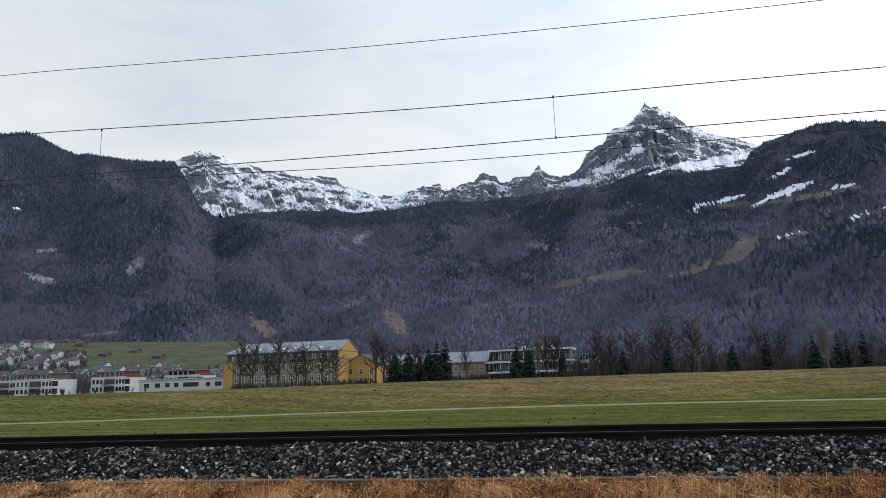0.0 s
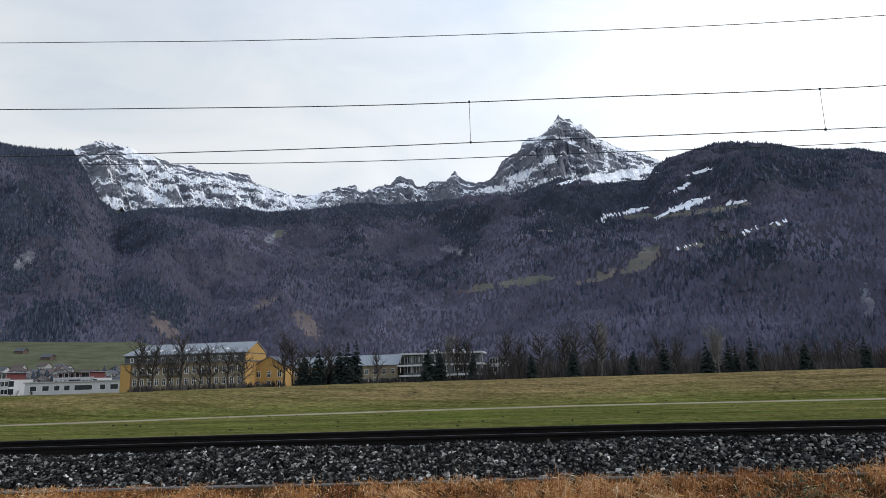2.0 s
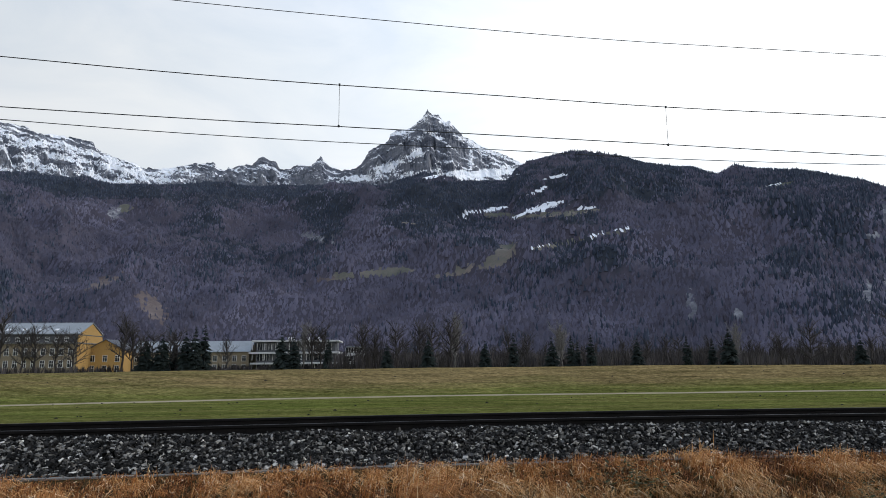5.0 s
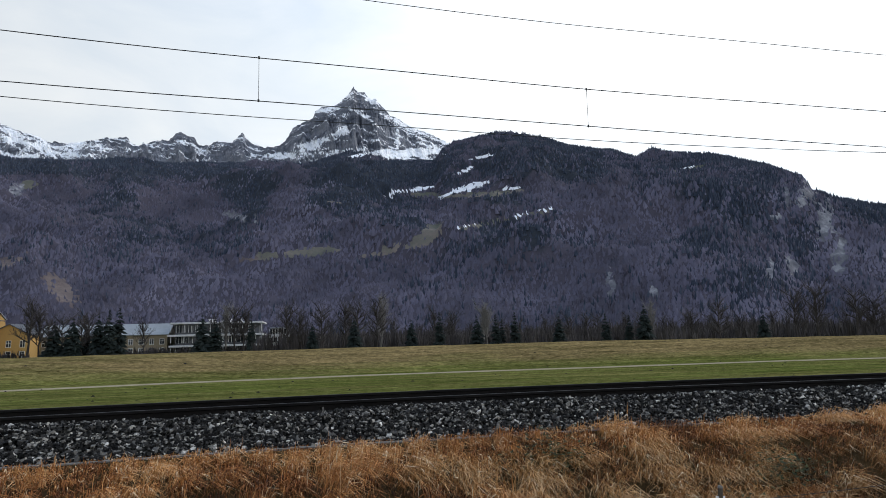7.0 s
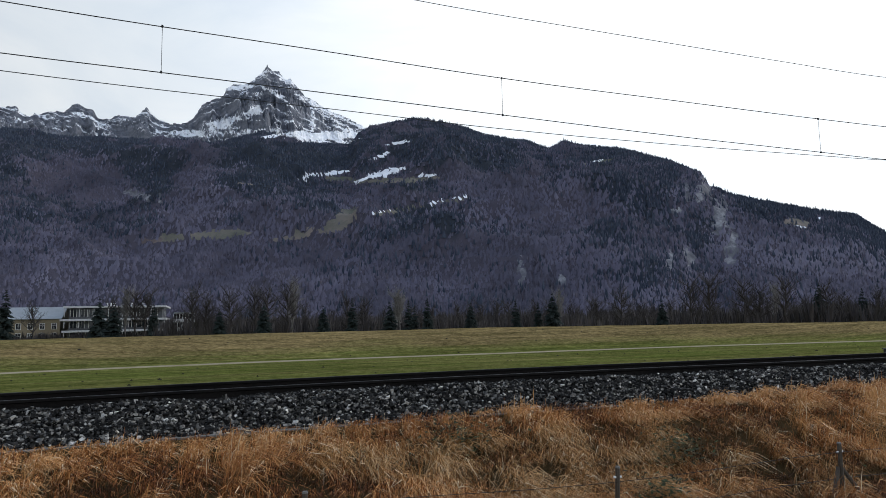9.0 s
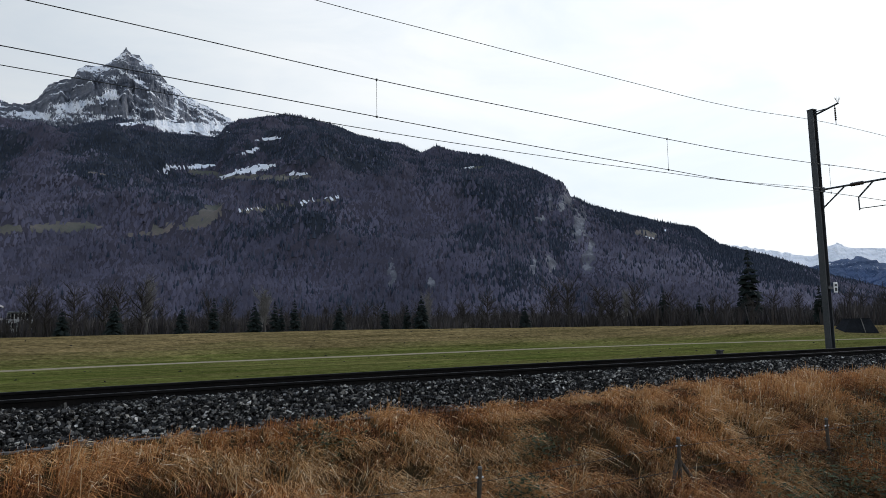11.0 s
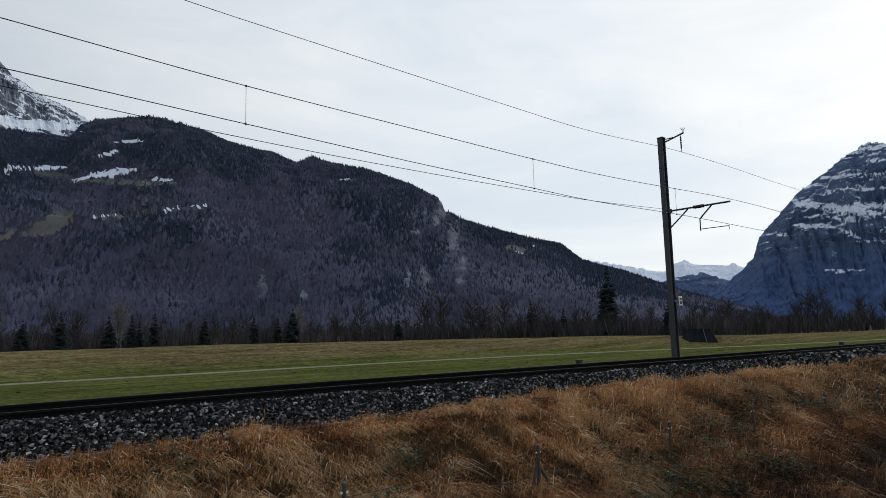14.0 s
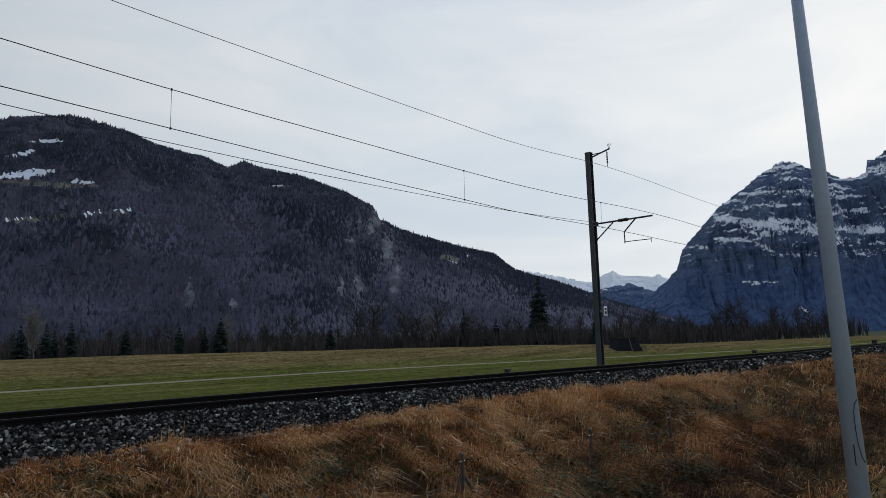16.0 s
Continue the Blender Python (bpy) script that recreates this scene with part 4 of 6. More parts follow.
def plant_valley():
    rnd = random.Random(3)
    bare = [bare_tree(i, 12.0, sp, BARK, lb) for i, (sp, lb) in enumerate((
        (0.55, "tall leafless tree with fine grey twigs behind the dike"), (0.9, "leafless tree with a wide rounded crown behind the dike"),
        (0.7, "leafless brown tree standing at the wood's edge"), (0.45, "slender leafless poplar at the wood's edge")))]
    birch = bare_tree(9, 12.0, 0.14, BIRCH, "pale-barked leafless birch among darker trees")
    firs = [fir_tree(i, 12.0, w, lb) for i, (w, lb) in enumerate(((2.6, "dark green fir behind the grassy dike"), (3.5, "broad dark green fir behind the grassy dike")))]
    # trees that stand out: kind, azimuth, distance, height
    marked = [(0, -31.9, 196, 16), (3, -31.0, 197, 15), (0, -28.8, 196, 18), (2, -27.4, 194, 13), (0, -26.6, 194, 14.5), (2, -25.4, 193, 13), (1, -24.2, 192, 13), (3, -29.8, 196, 12),
              (0, -20.9, 190, 17), (3, -20.2, 192, 14), (2, -19.8, 186, 12), (1, -18.8, 187, 13), (2, -17.6, 186, 12.5), (0, -17.0, 188, 13.5), (1, -16.0, 189, 12), (3, -13.2, 200, 11), (2, -8.0, 190, 13), (0, -6.6, 188, 15), (3, -5.9, 188, 14),
              (0, -2.3, 150, 13), (3, -1.4, 152, 11), (1, 0.5, 148, 13), (0, 2.5, 150, 13.5), (1, 3.4, 146, 13), (2, 5.2, 152, 14),
              (3, 10.2, 158, 11), (2, 11.4, 160, 11), (1, 33.0, 150, 11.5), (2, 27.0, 160, 9), (0, 38.3, 152, 13), (0, 39.8, 150, 13.5), (1, 42.4, 150, 12.5),
              (1, 43.4, 152, 11), (2, 45.1, 150, 12.5), (2, 48, 160, 11), (1, 65.3, 175, 8.5), (0, 68.5, 165, 10), (1, 69.2, 165, 11), (2, 62.8, 170, 8), (2, 72, 180, 9), (1, 75.5, 185, 8)]
    for kind, az, d, h in marked:
        d, h = (d * 1.55, h * 1.55) if az > 60 else (d, h)
        place(bare[kind], az, d, h / 12.0, rnd.uniform(0, 360))
    for az, d, h in ((5.4, 156, 14.5), (14.1, 160, 12.5), (14.4, 161, 11), (27.8, 165, 11.5), (44.4, 165, 11), (-7.2, 190, 15)):
        place(birch, az, d, h / 12.0, rnd.uniform(0, 360))
    for kind, az, d, h in ((1, -19.3, 186, 8.5), (1, -18.1, 185, 9.0), (1, -16.4, 186, 9.5), (0, -15.7, 184, 10.5), (0, -15.0, 186, 11), (1, -17.2, 190, 7.5),
                           (1, -9.0, 186, 9.5), (1, -8.0, 186, 8.5), (0, -5.2, 184, 8), (1, 3.2, 140, 7), (1, 8.0, 150, 6.5), (0, 10.4, 145, 7.5), (1, 13.6, 138, 6.6), (0, 15.2, 138, 6.8), (0, 15.7, 140, 5.8), (0, 16.8, 138, 7),
                           (0, 24.3, 142, 6.5), (1, 27.4, 140, 7.6), (0, 26.2, 142, 6), (0, 53.9, 190, 17.6), (0, 58.6, 180, 9), (1, 53.2, 185, 8), (1, 47.5, 180, 9), (0, 50.2, 190, 8), (1, 36.2, 150, 6), (1, -0.3, 144, 6), (1, 20.5, 150, 6.5)):
        place(firs[kind], az, d, h * 1.22 / 12.0, rnd.uniform(0, 360))
    for az in np.arange(-4, 76, 1.05):
        a, d = az + rnd.uniform(-0.5, 0.5), rnd.uniform(150, 230) + (100 if az > 54 else 0)
        place(bare[rnd.randrange(4)], a, d, rnd.uniform(6.0, 9.5) / 12.0 * d / 170, rnd.uniform(0, 360))
    for proto in bare + [birch] + firs:
        for o in (*proto.children_recursive, proto):
            bpy.data.objects.remove(o)
    # undergrowth and the depth of the wood behind
    n = 8000
    az = rng.uniform(-5, 82, n)
    d = rng.uniform(150, 420, n)
    x, y = d * np.sin(np.radians(az)), d * np.cos(np.radians(az))
    back = y > path_y(x) + 48
    n, az, d, x, y = back.sum(), az[back], d[back], x[back], y[back]
    p = np.stack([x, y, ground_z(x, y) - 0.3], -1)
    h = rng.uniform(2.5, 7.0, n) * (0.55 + 0.45 * d / 200) * (0.6 + 0.8 * fbm(x / 30, y / 30, 3, 301))
    tint = np.clip(rng.uniform(0, 0.75, n) * fbm(x / 20, y / 20, 3, 305) * 1.4, 0, 1)
    V, F, T = twig_trees(p, h, h * 0.30, tint, 9, 0.6, 0.6, 0.28)
    ob = from_arrays("bare_thicket", V, F, [THICKET])
    point_value(ob, "tint", T)
    tagged(ob, "leafless brown thicket and young wood behind the dike", "thicket", kind="stuff")
    # bare and evergreen garden trees between the houses of the town
    n = 1500
    az, d = rng.uniform(-53, -33, n), rng.uniform(345, 640, n)
    keep = ~((az > -43) & (d > 470))
    az, d = az[keep], d[keep]
    x, y = d * np.sin(np.radians(az)), d * np.cos(np.radians(az))
    p = np.stack([x, y, ground_z(x, y) - 0.2], -1)
    h = rng.uniform(3.0, 7.5, len(d))
    ever = rng.uniform(0, 1, len(d)) < 0.28
    V, F, T = twig_trees(p[~ever], h[~ever], h[~ever] * 0.42, rng.uniform(0, 0.7, (~ever).sum()), 22, 0.55, 0.6, 0.16)
    ob = from_arrays("garden_trees", V, F, [THICKET])
    point_value(ob, "tint", T)
    tagged(ob, "leafless garden trees between the houses of the town", "trees", kind="stuff")
    V, F, T = cone_trees(p[ever], h[ever] * 1.1, h[ever] * 0.3, rng.uniform(0, 0.5, ever.sum()), 6, 2)
    ob = from_arrays("garden_conifers", V, F, [CONIFER])
    point_value(ob, "tint", T)
    tagged(ob, "dark conifers between the houses of the town", "trees", kind="stuff")
    # garden shrubs before the houses
    n = 300
    az = np.concatenate([rng.uniform(-48, -33, 30), rng.uniform(-33, -4, 270)])
    d = np.where(az < -33, rng.uniform(285, 310, n), rng.uniform(186, 200, n))
    x, y = d * np.sin(np.radians(az)), d * np.cos(np.radians(az))
    p = np.stack([x, y, ground_z(x, y) - 0.2], -1)
    h = rng.uniform(1.5, 3.6, n)
    V, F, T = twig_trees(p, h, h * 0.4, rng.uniform(0, 0.6, n), 12, 0.6, 0.7, 0.35)
    ob = from_arrays("garden_shrubs", V, F, [THICKET])
    point_value(ob, "tint", T)
    tagged(ob, "leafless shrubs round the houses beyond the dike", "shrub", kind="stuff")


plant_valley()


# ---- houses ----
def window_part(parent, x, y, z, w, h, bars=True, out=-1):
    """A window set in a wall that faces -y: glass, frame and sill."""
    win = new("window")
    win.parent = parent
    bm = boxed((x - w / 2, y + out * 0.02, z), (x + w / 2, y - out * 0.06, z + h))
    g = part("pane", bm, GLASS, win)
    bm = bmesh.new()
    f = 0.10
    for lo, hi in (((x - w / 2 - f, z - f), (x - w / 2, z + h + f)), ((x + w / 2, z - f), (x + w / 2 + f, z + h + f)),
                   ((x - w / 2, z + h), (x + w / 2, z + h + f)), ((x - w / 2, z - f), (x + w / 2, z))):
        box(bm, (lo[0], y - 0.07, lo[1]), (hi[0], y + 0.05, hi[1]))
    if bars:
        box(bm, (x - 0.04, y - 0.05, z), (x + 0.04, y + 0.05, z + h))
        box(bm, (x - w / 2, y - 0.05, z + h * 0.62), (x + w / 2, y + 0.05, z + h * 0.62 + 0.07))
    part("window_frame", bm, FRAME, win)
    return win


def slab(corners, thick):
    """A plate with thickness from four corners in order."""
    bm = bmesh.new()
    up = [bm.verts.new(c) for c in corners]
    n = (Vector(corners[1]) - Vector(corners[0])).cross(Vector(corners[3]) - Vector(corners[0])).normalized() * thick
    dn = [bm.verts.new(Vector(c) - n) for c in corners]
    bm.faces.new(up)
    bm.faces.new(dn[::-1])
    k = len(corners)
    for i in range(k):
        j = (i + 1) % k
        bm.faces.new((up[j], up[i], dn[i], dn[j]))
    return bm


def gable_house(x0, x1, y0, y1, base, eave, ridge, wall, roof, label, rows=(), cols=4, along_x=True, gable_wall=None, over=0.5, name="house"):
    """A house with a pitched roof; windows in the wall that faces the track."""
    h = thing(name, pose((x0 + x1) / 2, (y0 + y1) / 2, base), label, "house")
    w, d, e, rz = (x1 - x0) / 2, (y1 - y0) / 2, eave - base, ridge - base
    part("wall", boxed((-w, -d, -1.5), (w, d, e)), wall, h)
    gw = gable_wall or wall
    for side in (-1, 1):
        a = ((side * w, -d, e), (side * w, d, e), (side * w, 0, rz)) if along_x else ((-w, side * d, e), (w, side * d, e), (0, side * d, rz))
        bm = bmesh.new()
        t = Vector((side * 0.05, 0, 0)) if along_x else Vector((0, side * 0.05, 0))
        f = [bm.verts.new(Vector(c) + t) for c in a]
        g = [bm.verts.new(Vector(c) - t * 5) for c in a]
        bm.faces.new(f)
        bm.faces.new(g[::-1])
        for i in range(3):
            bm.faces.new((f[i], f[(i + 1) % 3], g[(i + 1) % 3], g[i]))
        bmesh.ops.recalc_face_normals(bm, faces=bm.faces)
        part("gable", bm, gw, h)
    k = over * (rz - e) / (d if along_x else w)
    for side in (-1, 1):
        if along_x:
            c = [(-w - over, side * (d + over), e - k), (w + over, side * (d + over), e - k), (w + over, 0, rz), (-w - over, 0, rz)]
        else:
            c = [(side * (w + over), -d - over, e - k), (side * (w + over), d + over, e - k), (0, d + over, rz), (0, -d - over, rz)]
        bm = slab([(p[0], p[1], p[2] + 0.18) for p in c], 0.18 * (1 if (side < 0) == along_x else -1))
        bmesh.ops.recalc_face_normals(bm, faces=bm.faces)
        part("roof", bm, roof, h)
    for z, ww, hh in rows:
        for i in range(cols):
            window_part(h, -w + (i + 0.5) * 2 * w / cols, -d - 0.01, z, ww, hh, bars=ww > 0.9)
    return h


def old_mill():
    """The long ochre building: two visible storeys, a set-back slate attic, a grey roof with skylights and a gable to the right."""
    x0, x1, y0, y1, base = -133.5, -91.5, 205.0, 222.0, -2.0
    h = thing("apartment_house", pose((x0 + x1) / 2, (y0 + y1) / 2, base), "long ochre apartment house with grey roof and slate attic", "house")
    w, d = (x1 - x0) / 2, (y1 - y0) / 2
    # the front's shade is in its duller colour; the end walls are lit ochre
    part("wall", boxed((-w, -d, -1), (w, d, 9.2)), FACADE, h)
    part("end_wall", boxed((w, -d + 0.1, -1), (w + 0.25, d - 0.1, 9.2)), YELLOW, h, "bright ochre end wall")
    part("end_wall", boxed((-w - 0.25, -d + 0.1, -1), (-w, d - 0.1, 9.2)), YELLOW, h, "bright ochre end wall")
    part("corner_bay", boxed((-w - 0.2, -d - 0.5, -1), (-w + 3.2, -d, 9.1)), YELLOW, h)
    part("cornice", boxed((-w - 0.5, -d - 0.7, 9.2), (w + 0.5, d + 0.5, 9.6), 0.08), CONCRETE, h)
    part("attic", boxed((-w + 0.3, -d + 0.9, 9.6), (w - 0.1, d - 0.9, 11.7)), SLATE, h, "dark slate attic storey")
    part("eaves", boxed((-w, -d + 0.4, 11.7), (w + 0.3, d - 0.4, 12.0), 0.05), SLATE, h)
    for side in (-1, 1):
        inset = 2.4
        c = [(-w, side * (d - 0.3), 12.0), (w + 0.5, side * (d - 0.3), 12.0), (w + 0.5, 0, 15.5), (-w + inset, 0, 15.5)]
        bm = slab([(p[0], p[1], p[2] + 0.2) for p in c], 0.2)
        bmesh.ops.recalc_face_normals(bm, faces=bm.faces)
        part("roof", bm, ROOF, h, "pale grey metal roof")
    bm = slab([(-w, -d + 0.3, 12.2), (-w, d - 0.3, 12.2), (-w + 2.4, 0.02, 15.7), (-w + 2.4, -0.02, 15.7)], 0.15)
    bmesh.ops.recalc_face_normals(bm, faces=bm.faces)
    part("hip", bm, ROOF, h)
    bm = bmesh.new()
    f = [bm.verts.new(v) for v in ((w + 0.25, -d + 0.1, 9.2), (w + 0.25, d - 0.1, 9.2), (w + 0.25, d - 0.6, 12.0), (w + 0.25, 0, 15.5), (w + 0.25, -d + 0.6, 12.0))]
    g = [bm.verts.new((w - 0.1, v.co.y, v.co.z)) for v in f]
    bm.faces.new(f)
    bm.faces.new(g[::-1])
    for i in range(5):
        bm.faces.new((f[i], f[(i + 1) % 5], g[(i + 1) % 5], g[i]))
    bmesh.ops.recalc_face_normals(bm, faces=bm.faces)
    part("gable", bm, YELLOW, h, "bright ochre gable")
    for z in (2.4, 5.9):
        for i in range(15):
            window_part(h, -w + 4.6 + i * 2.55, -d - 0.01, z, 1.15, 1.9)
    for i in range(14):
        window_part(h, -w + 2.8 + i * 2.75, -d + 0.88, 10.0, 1.0, 1.15)
    for x in (-12.5, -2.0, 8.5):
        part("balcony", boxed((x - 2.2, -d - 1.3, 5.4), (x + 2.2, -d, 5.55), 0.02), CONCRETE, h)
        bm = bmesh.new()
        for k in range(23):
            box(bm, (x - 2.2 + k * 0.2 - 0.02, -d - 1.28, 5.55), (x - 2.2 + k * 0.2 + 0.02, -d - 1.24, 6.5))
        box(bm, (x - 2.22, -d - 1.3, 6.5), (x + 2.22, -d - 1.22, 6.57))
        part("railing", bm, MAST, h)
    for i in range(7):
        x, k = -w + 6.5 + i * 4.6, 0.34
        y, z = -d * (1 - k), 12.2 + 3.5 * k
        part("skylight", slab([(x, y - 0.5, z - 0.1), (x + 1.0, y - 0.5, z - 0.1), (x + 1.0, y + 0.6, z + 0.42), (x, y + 0.6, z + 0.42)], 0.12), SIGN, h, "white-framed skylight")


def white_flats():
    """Three storeys of white bands, dark glass and balconies, with vents on the flat roof."""
    x0, x1, y0, y1, base = -44.0, -16.5, 218.0, 236.0, -2.0
    h = thing("apartment_building", pose((x0 + x1) / 2, (y0 + y1) / 2, base), "modern white flat-roofed apartment building with balcony bands", "building")
    w, d = (x1 - x0) / 2, (y1 - y0) / 2
    part("wall", boxed((-w + 1.2, -d + 1.6, -1), (w - 1.2, d - 1, 9.6)), SLATE, h, "dark set-back facade")
    for k, z in enumerate((3.0, 6.3)):
        part("balcony_band", boxed((-w - (0.8 if k else 0.2), -d - 0.2, z - 0.3), (w, d, z + 0.30), 0.04), WHITE, h, "white balcony band")
    part("roof_slab", boxed((-w, -d, 9.75), (w, d, 10.3), 0.05), WHITE, h, "white flat roof edge")
    rnd = random.Random(5)
    for z in (0.6, 3.95, 7.25):
        x = -w + 1.6
        while x < w - 3:
            ww = rnd.choice((1.6, 2.4, 3.0))
            win = new("window")
            win.parent = h
            part("pane", boxed((x, -d + 1.52, z), (x + ww, -d + 1.66, z + 2.15)), GLASS, win)
            bm = bmesh.new()
            box(bm, (x - 0.08, -d + 1.48, z), (x, -d + 1.62, z + 2.2))
            box(bm, (x + ww, -d + 1.48, z), (x + ww + 0.08, -d + 1.62, z + 2.2))
            box(bm, (x + ww / 2 - 0.04, -d + 1.48, z), (x + ww / 2 + 0.04, -d + 1.62, z + 2.2))
            part("window_frame", bm, FRAME, win)
            x += ww + rnd.choice((0.5, 1.2, 1.9))
    for x in np.linspace(-w + 0.3, w - 0.3, 8):
        for z in (-1.0, 4.0, 7.15):
            part("post", boxed((x - 0.09, -d + 0.1, z), (x + 0.09, -d + 0.3, z + (3.7 if z < 0 else 2.4))), WHITE, h)
    for k in range(5):
        z = (0.6, 3.95, 7.25)[k % 3]
        part("side_window", boxed((w - 1.26, -d + 3 + k * 2.6, z), (w - 1.1, -d + 4.8 + k * 2.6, z + 2.1)), GLASS, h)
    for x in (-3.5, -2.6, -1.8, 3.2, 6.5):
        bm = bmesh.new()
        rod(bm, (x, 0, 10.3), (x, 0, 11.3), 0.25, 0.25, 8)
        rod(bm, (x, 0, 11.25), (x, 0, 11.45), 0.42, 0.36, 8)
        part("roof_vent", bm, SIGN, h)
    part("roof_hatch", boxed((0.5, -2, 10.3), (2.3, 0, 10.9), 0.05), SIGN, h)


def stepped_flats(x, y, w, d, attic, label):
    """White flats with a coloured set-back attic and deep loggias."""
    base = float(ground_z(x, y))
    h = thing("apartment_block", pose(x, y, base), label, "building")
    part("wall", boxed((-w / 2, -d / 2, -1), (w / 2, d / 2, 6.0)), WHITE, h)
    part("attic", boxed((-w / 2 + 1.0, -d / 2 + 1.0, 6.0), (w / 2 - 2.4, d / 2 - 1, 8.5)), attic, h)
    part("roof", boxed((-w / 2 + 0.2, -d / 2 + 0.1, 8.5), (w / 2 - 1.4, d / 2 - 0.2, 8.75), 0.04), ROOF, h)
    part("parapet", boxed((-w / 2 - 0.1, -d / 2 - 0.1, 5.75), (w / 2 + 0.1, -d / 2 + 0.1, 6.5), 0.03), WHITE, h)
    for z in (0.7, 3.6):
        part("loggia", boxed((-w * 0.12, -d / 2 - 0.03, z - 0.3), (w * 0.18, -d / 2 + 0.3, z + 1.95)), GLASS, h)
        part("balcony", boxed((-w * 0.13, -d / 2 - 1.3, z - 0.42), (w * 0.19, -d / 2 - 0.03, z - 0.22), 0.03), WHITE, h)
        bm = bmesh.new()
        for k in range(16):
            xx = w * (-0.125 + 0.31 * k / 15)
            box(bm, (xx - 0.03, -d / 2 - 1.28, z - 0.22), (xx + 0.03, -d / 2 - 1.22, z + 0.6))
        box(bm, (-w * 0.13, -d / 2 - 1.3, z + 0.6), (w * 0.19, -d / 2 - 1.2, z + 0.68))
        part("railing", bm, attic, h)
        for xx in (-w * 0.42, -w * 0.31, -w * 0.20, w * 0.25, w * 0.34, w * 0.43):
            window_part(h, xx, -d / 2 - 0.01, z, 1.35, 1.75, False)
        part("corner_loggia", boxed((w * 0.465, -d / 2 - 0.03, z - 0.2), (w / 2 + 0.02, -d / 2 + 2.2, z + 1.9)), GLASS, h)
    for xx in (-w * 0.36, -w * 0.22, -w * 0.08, w * 0.06, w * 0.2, w * 0.3):
        window_part(h, xx, -d / 2 + 0.99, 6.5, 1.7, 1.7, False)


def low_block():
    x, y = -166.0, 232.0
    base = float(ground_z(x, y))
    h = thing("row_building", pose(x, y, base), "long low white flat-roofed building with ribbon windows", "building")
    part("wall", boxed((-20, -5, -1), (20, 5, 4.3)), WHITE, h)
    part("roof", boxed((-20.4, -5.4, 4.3), (20.4, 5.4, 4.75), 0.05), GREYWALL, h)
    for k, (xx, ww) in enumerate(((-16.5, 2.6), (-11.5, 2.6), (-7, 2.2), (-3, 2.2), (3.5, 7.0), (11, 2.0), (15.5, 3.0))):
        window_part(h, xx, -5.01, 1.5, ww, 1.7, False)


def town():
    rnd = random.Random(11)
    stepped_flats(-205, 238, 17, 12, RED, "white flats with red attic and glazed loggias")
    stepped_flats(-230, 226, 19, 12, BROWNROOF, "white flats with brown attic and glazed loggias")
    stepped_flats(-252, 232, 16, 12, RED, "white flats with red attic beside bare shrubs")
    stepped_flats(-188, 262, 18, 12, RED, "white flats with red attic and glazed loggias")
    low_block()
    roofs = (SLATE, BROWNROOF, SLATE, BROWNROOF)
    walls = (WHITE, WHITE, GREYWALL, GREYWALL)
    words = ("small white house with a dark pitched roof", "white chalet with a brown tiled roof", "grey rendered house with a slate roof", "grey house with a brown tiled roof")
    for k in range(130):
        az = rnd.uniform(-52, -37) if k < 108 else rnd.uniform(-37, -32.6)
        d = rnd.uniform(400, 690) if k < 108 else rnd.uniform(360, 470)
        if az > -43 and d > 540:
            d = rnd.uniform(370, 520)
        x, y = d * math.sin(radians(az)), d * math.cos(radians(az))
        b = float(ground_z(x, y))
        w, dd, e = rnd.uniform(5, 10.0), rnd.uniform(5, 7.5), rnd.uniform(2.8, 4.4)
        i = rnd.randrange(4)
        gable_house(x - w / 2, x + w / 2, y, y + dd, b, b + e, b + e + rnd.uniform(1.6, 2.7), walls[i], roofs[i], words[i],
                    [(0.7, 1.0, 1.1), (2.6, 1.0, 0.8)] if d < 450 else [(1.6, 1.2, 1.2)], 3, rnd.random() < 0.6)
    for az, d in ((-43.6, 690), (-39.9, 640), (-42.0, 620), (-38.2, 600), (-44.5, 830), (-43.8, 840)):
        x, y = d * math.sin(radians(az)), d * math.cos(radians(az))
        b = float(ground_z(x, y))
        gable_house(x - 4, x + 4, y, y + 6, b, b + 2.4, b + 4.4, BROWNROOF, SLATE, "dark wooden barn on the green slope", (), 2, True, name="barn")


old_mill()
gable_house(-92.5, -81.5, 214, 228, -2.0, 5.6, 8.6, YELLOW, SLATE, "small ochre gabled house beside the long one", [(0.9, 1.2, 1.8), (4.0, 1.2, 1.8)], 3, False)
gable_house(-82, -45.5, 222, 236, -2.0, 4.9, 8.3, FACADE, ROOF, "long sandy house with pale grey roof behind firs", [(0.8, 1.2, 1.9), (3.9, 1.2, 1.6)], 12, True, name="row_house")
white_flats()
stepped_flats(-12.5, 246, 7, 9, GREYWALL, "narrow white flats behind bare trees")
town()



# ---- the railway ----
X0, X1 = -90.0, 260.0
NEAR_RAIL, FAR_RAIL = 12.0, 13.435


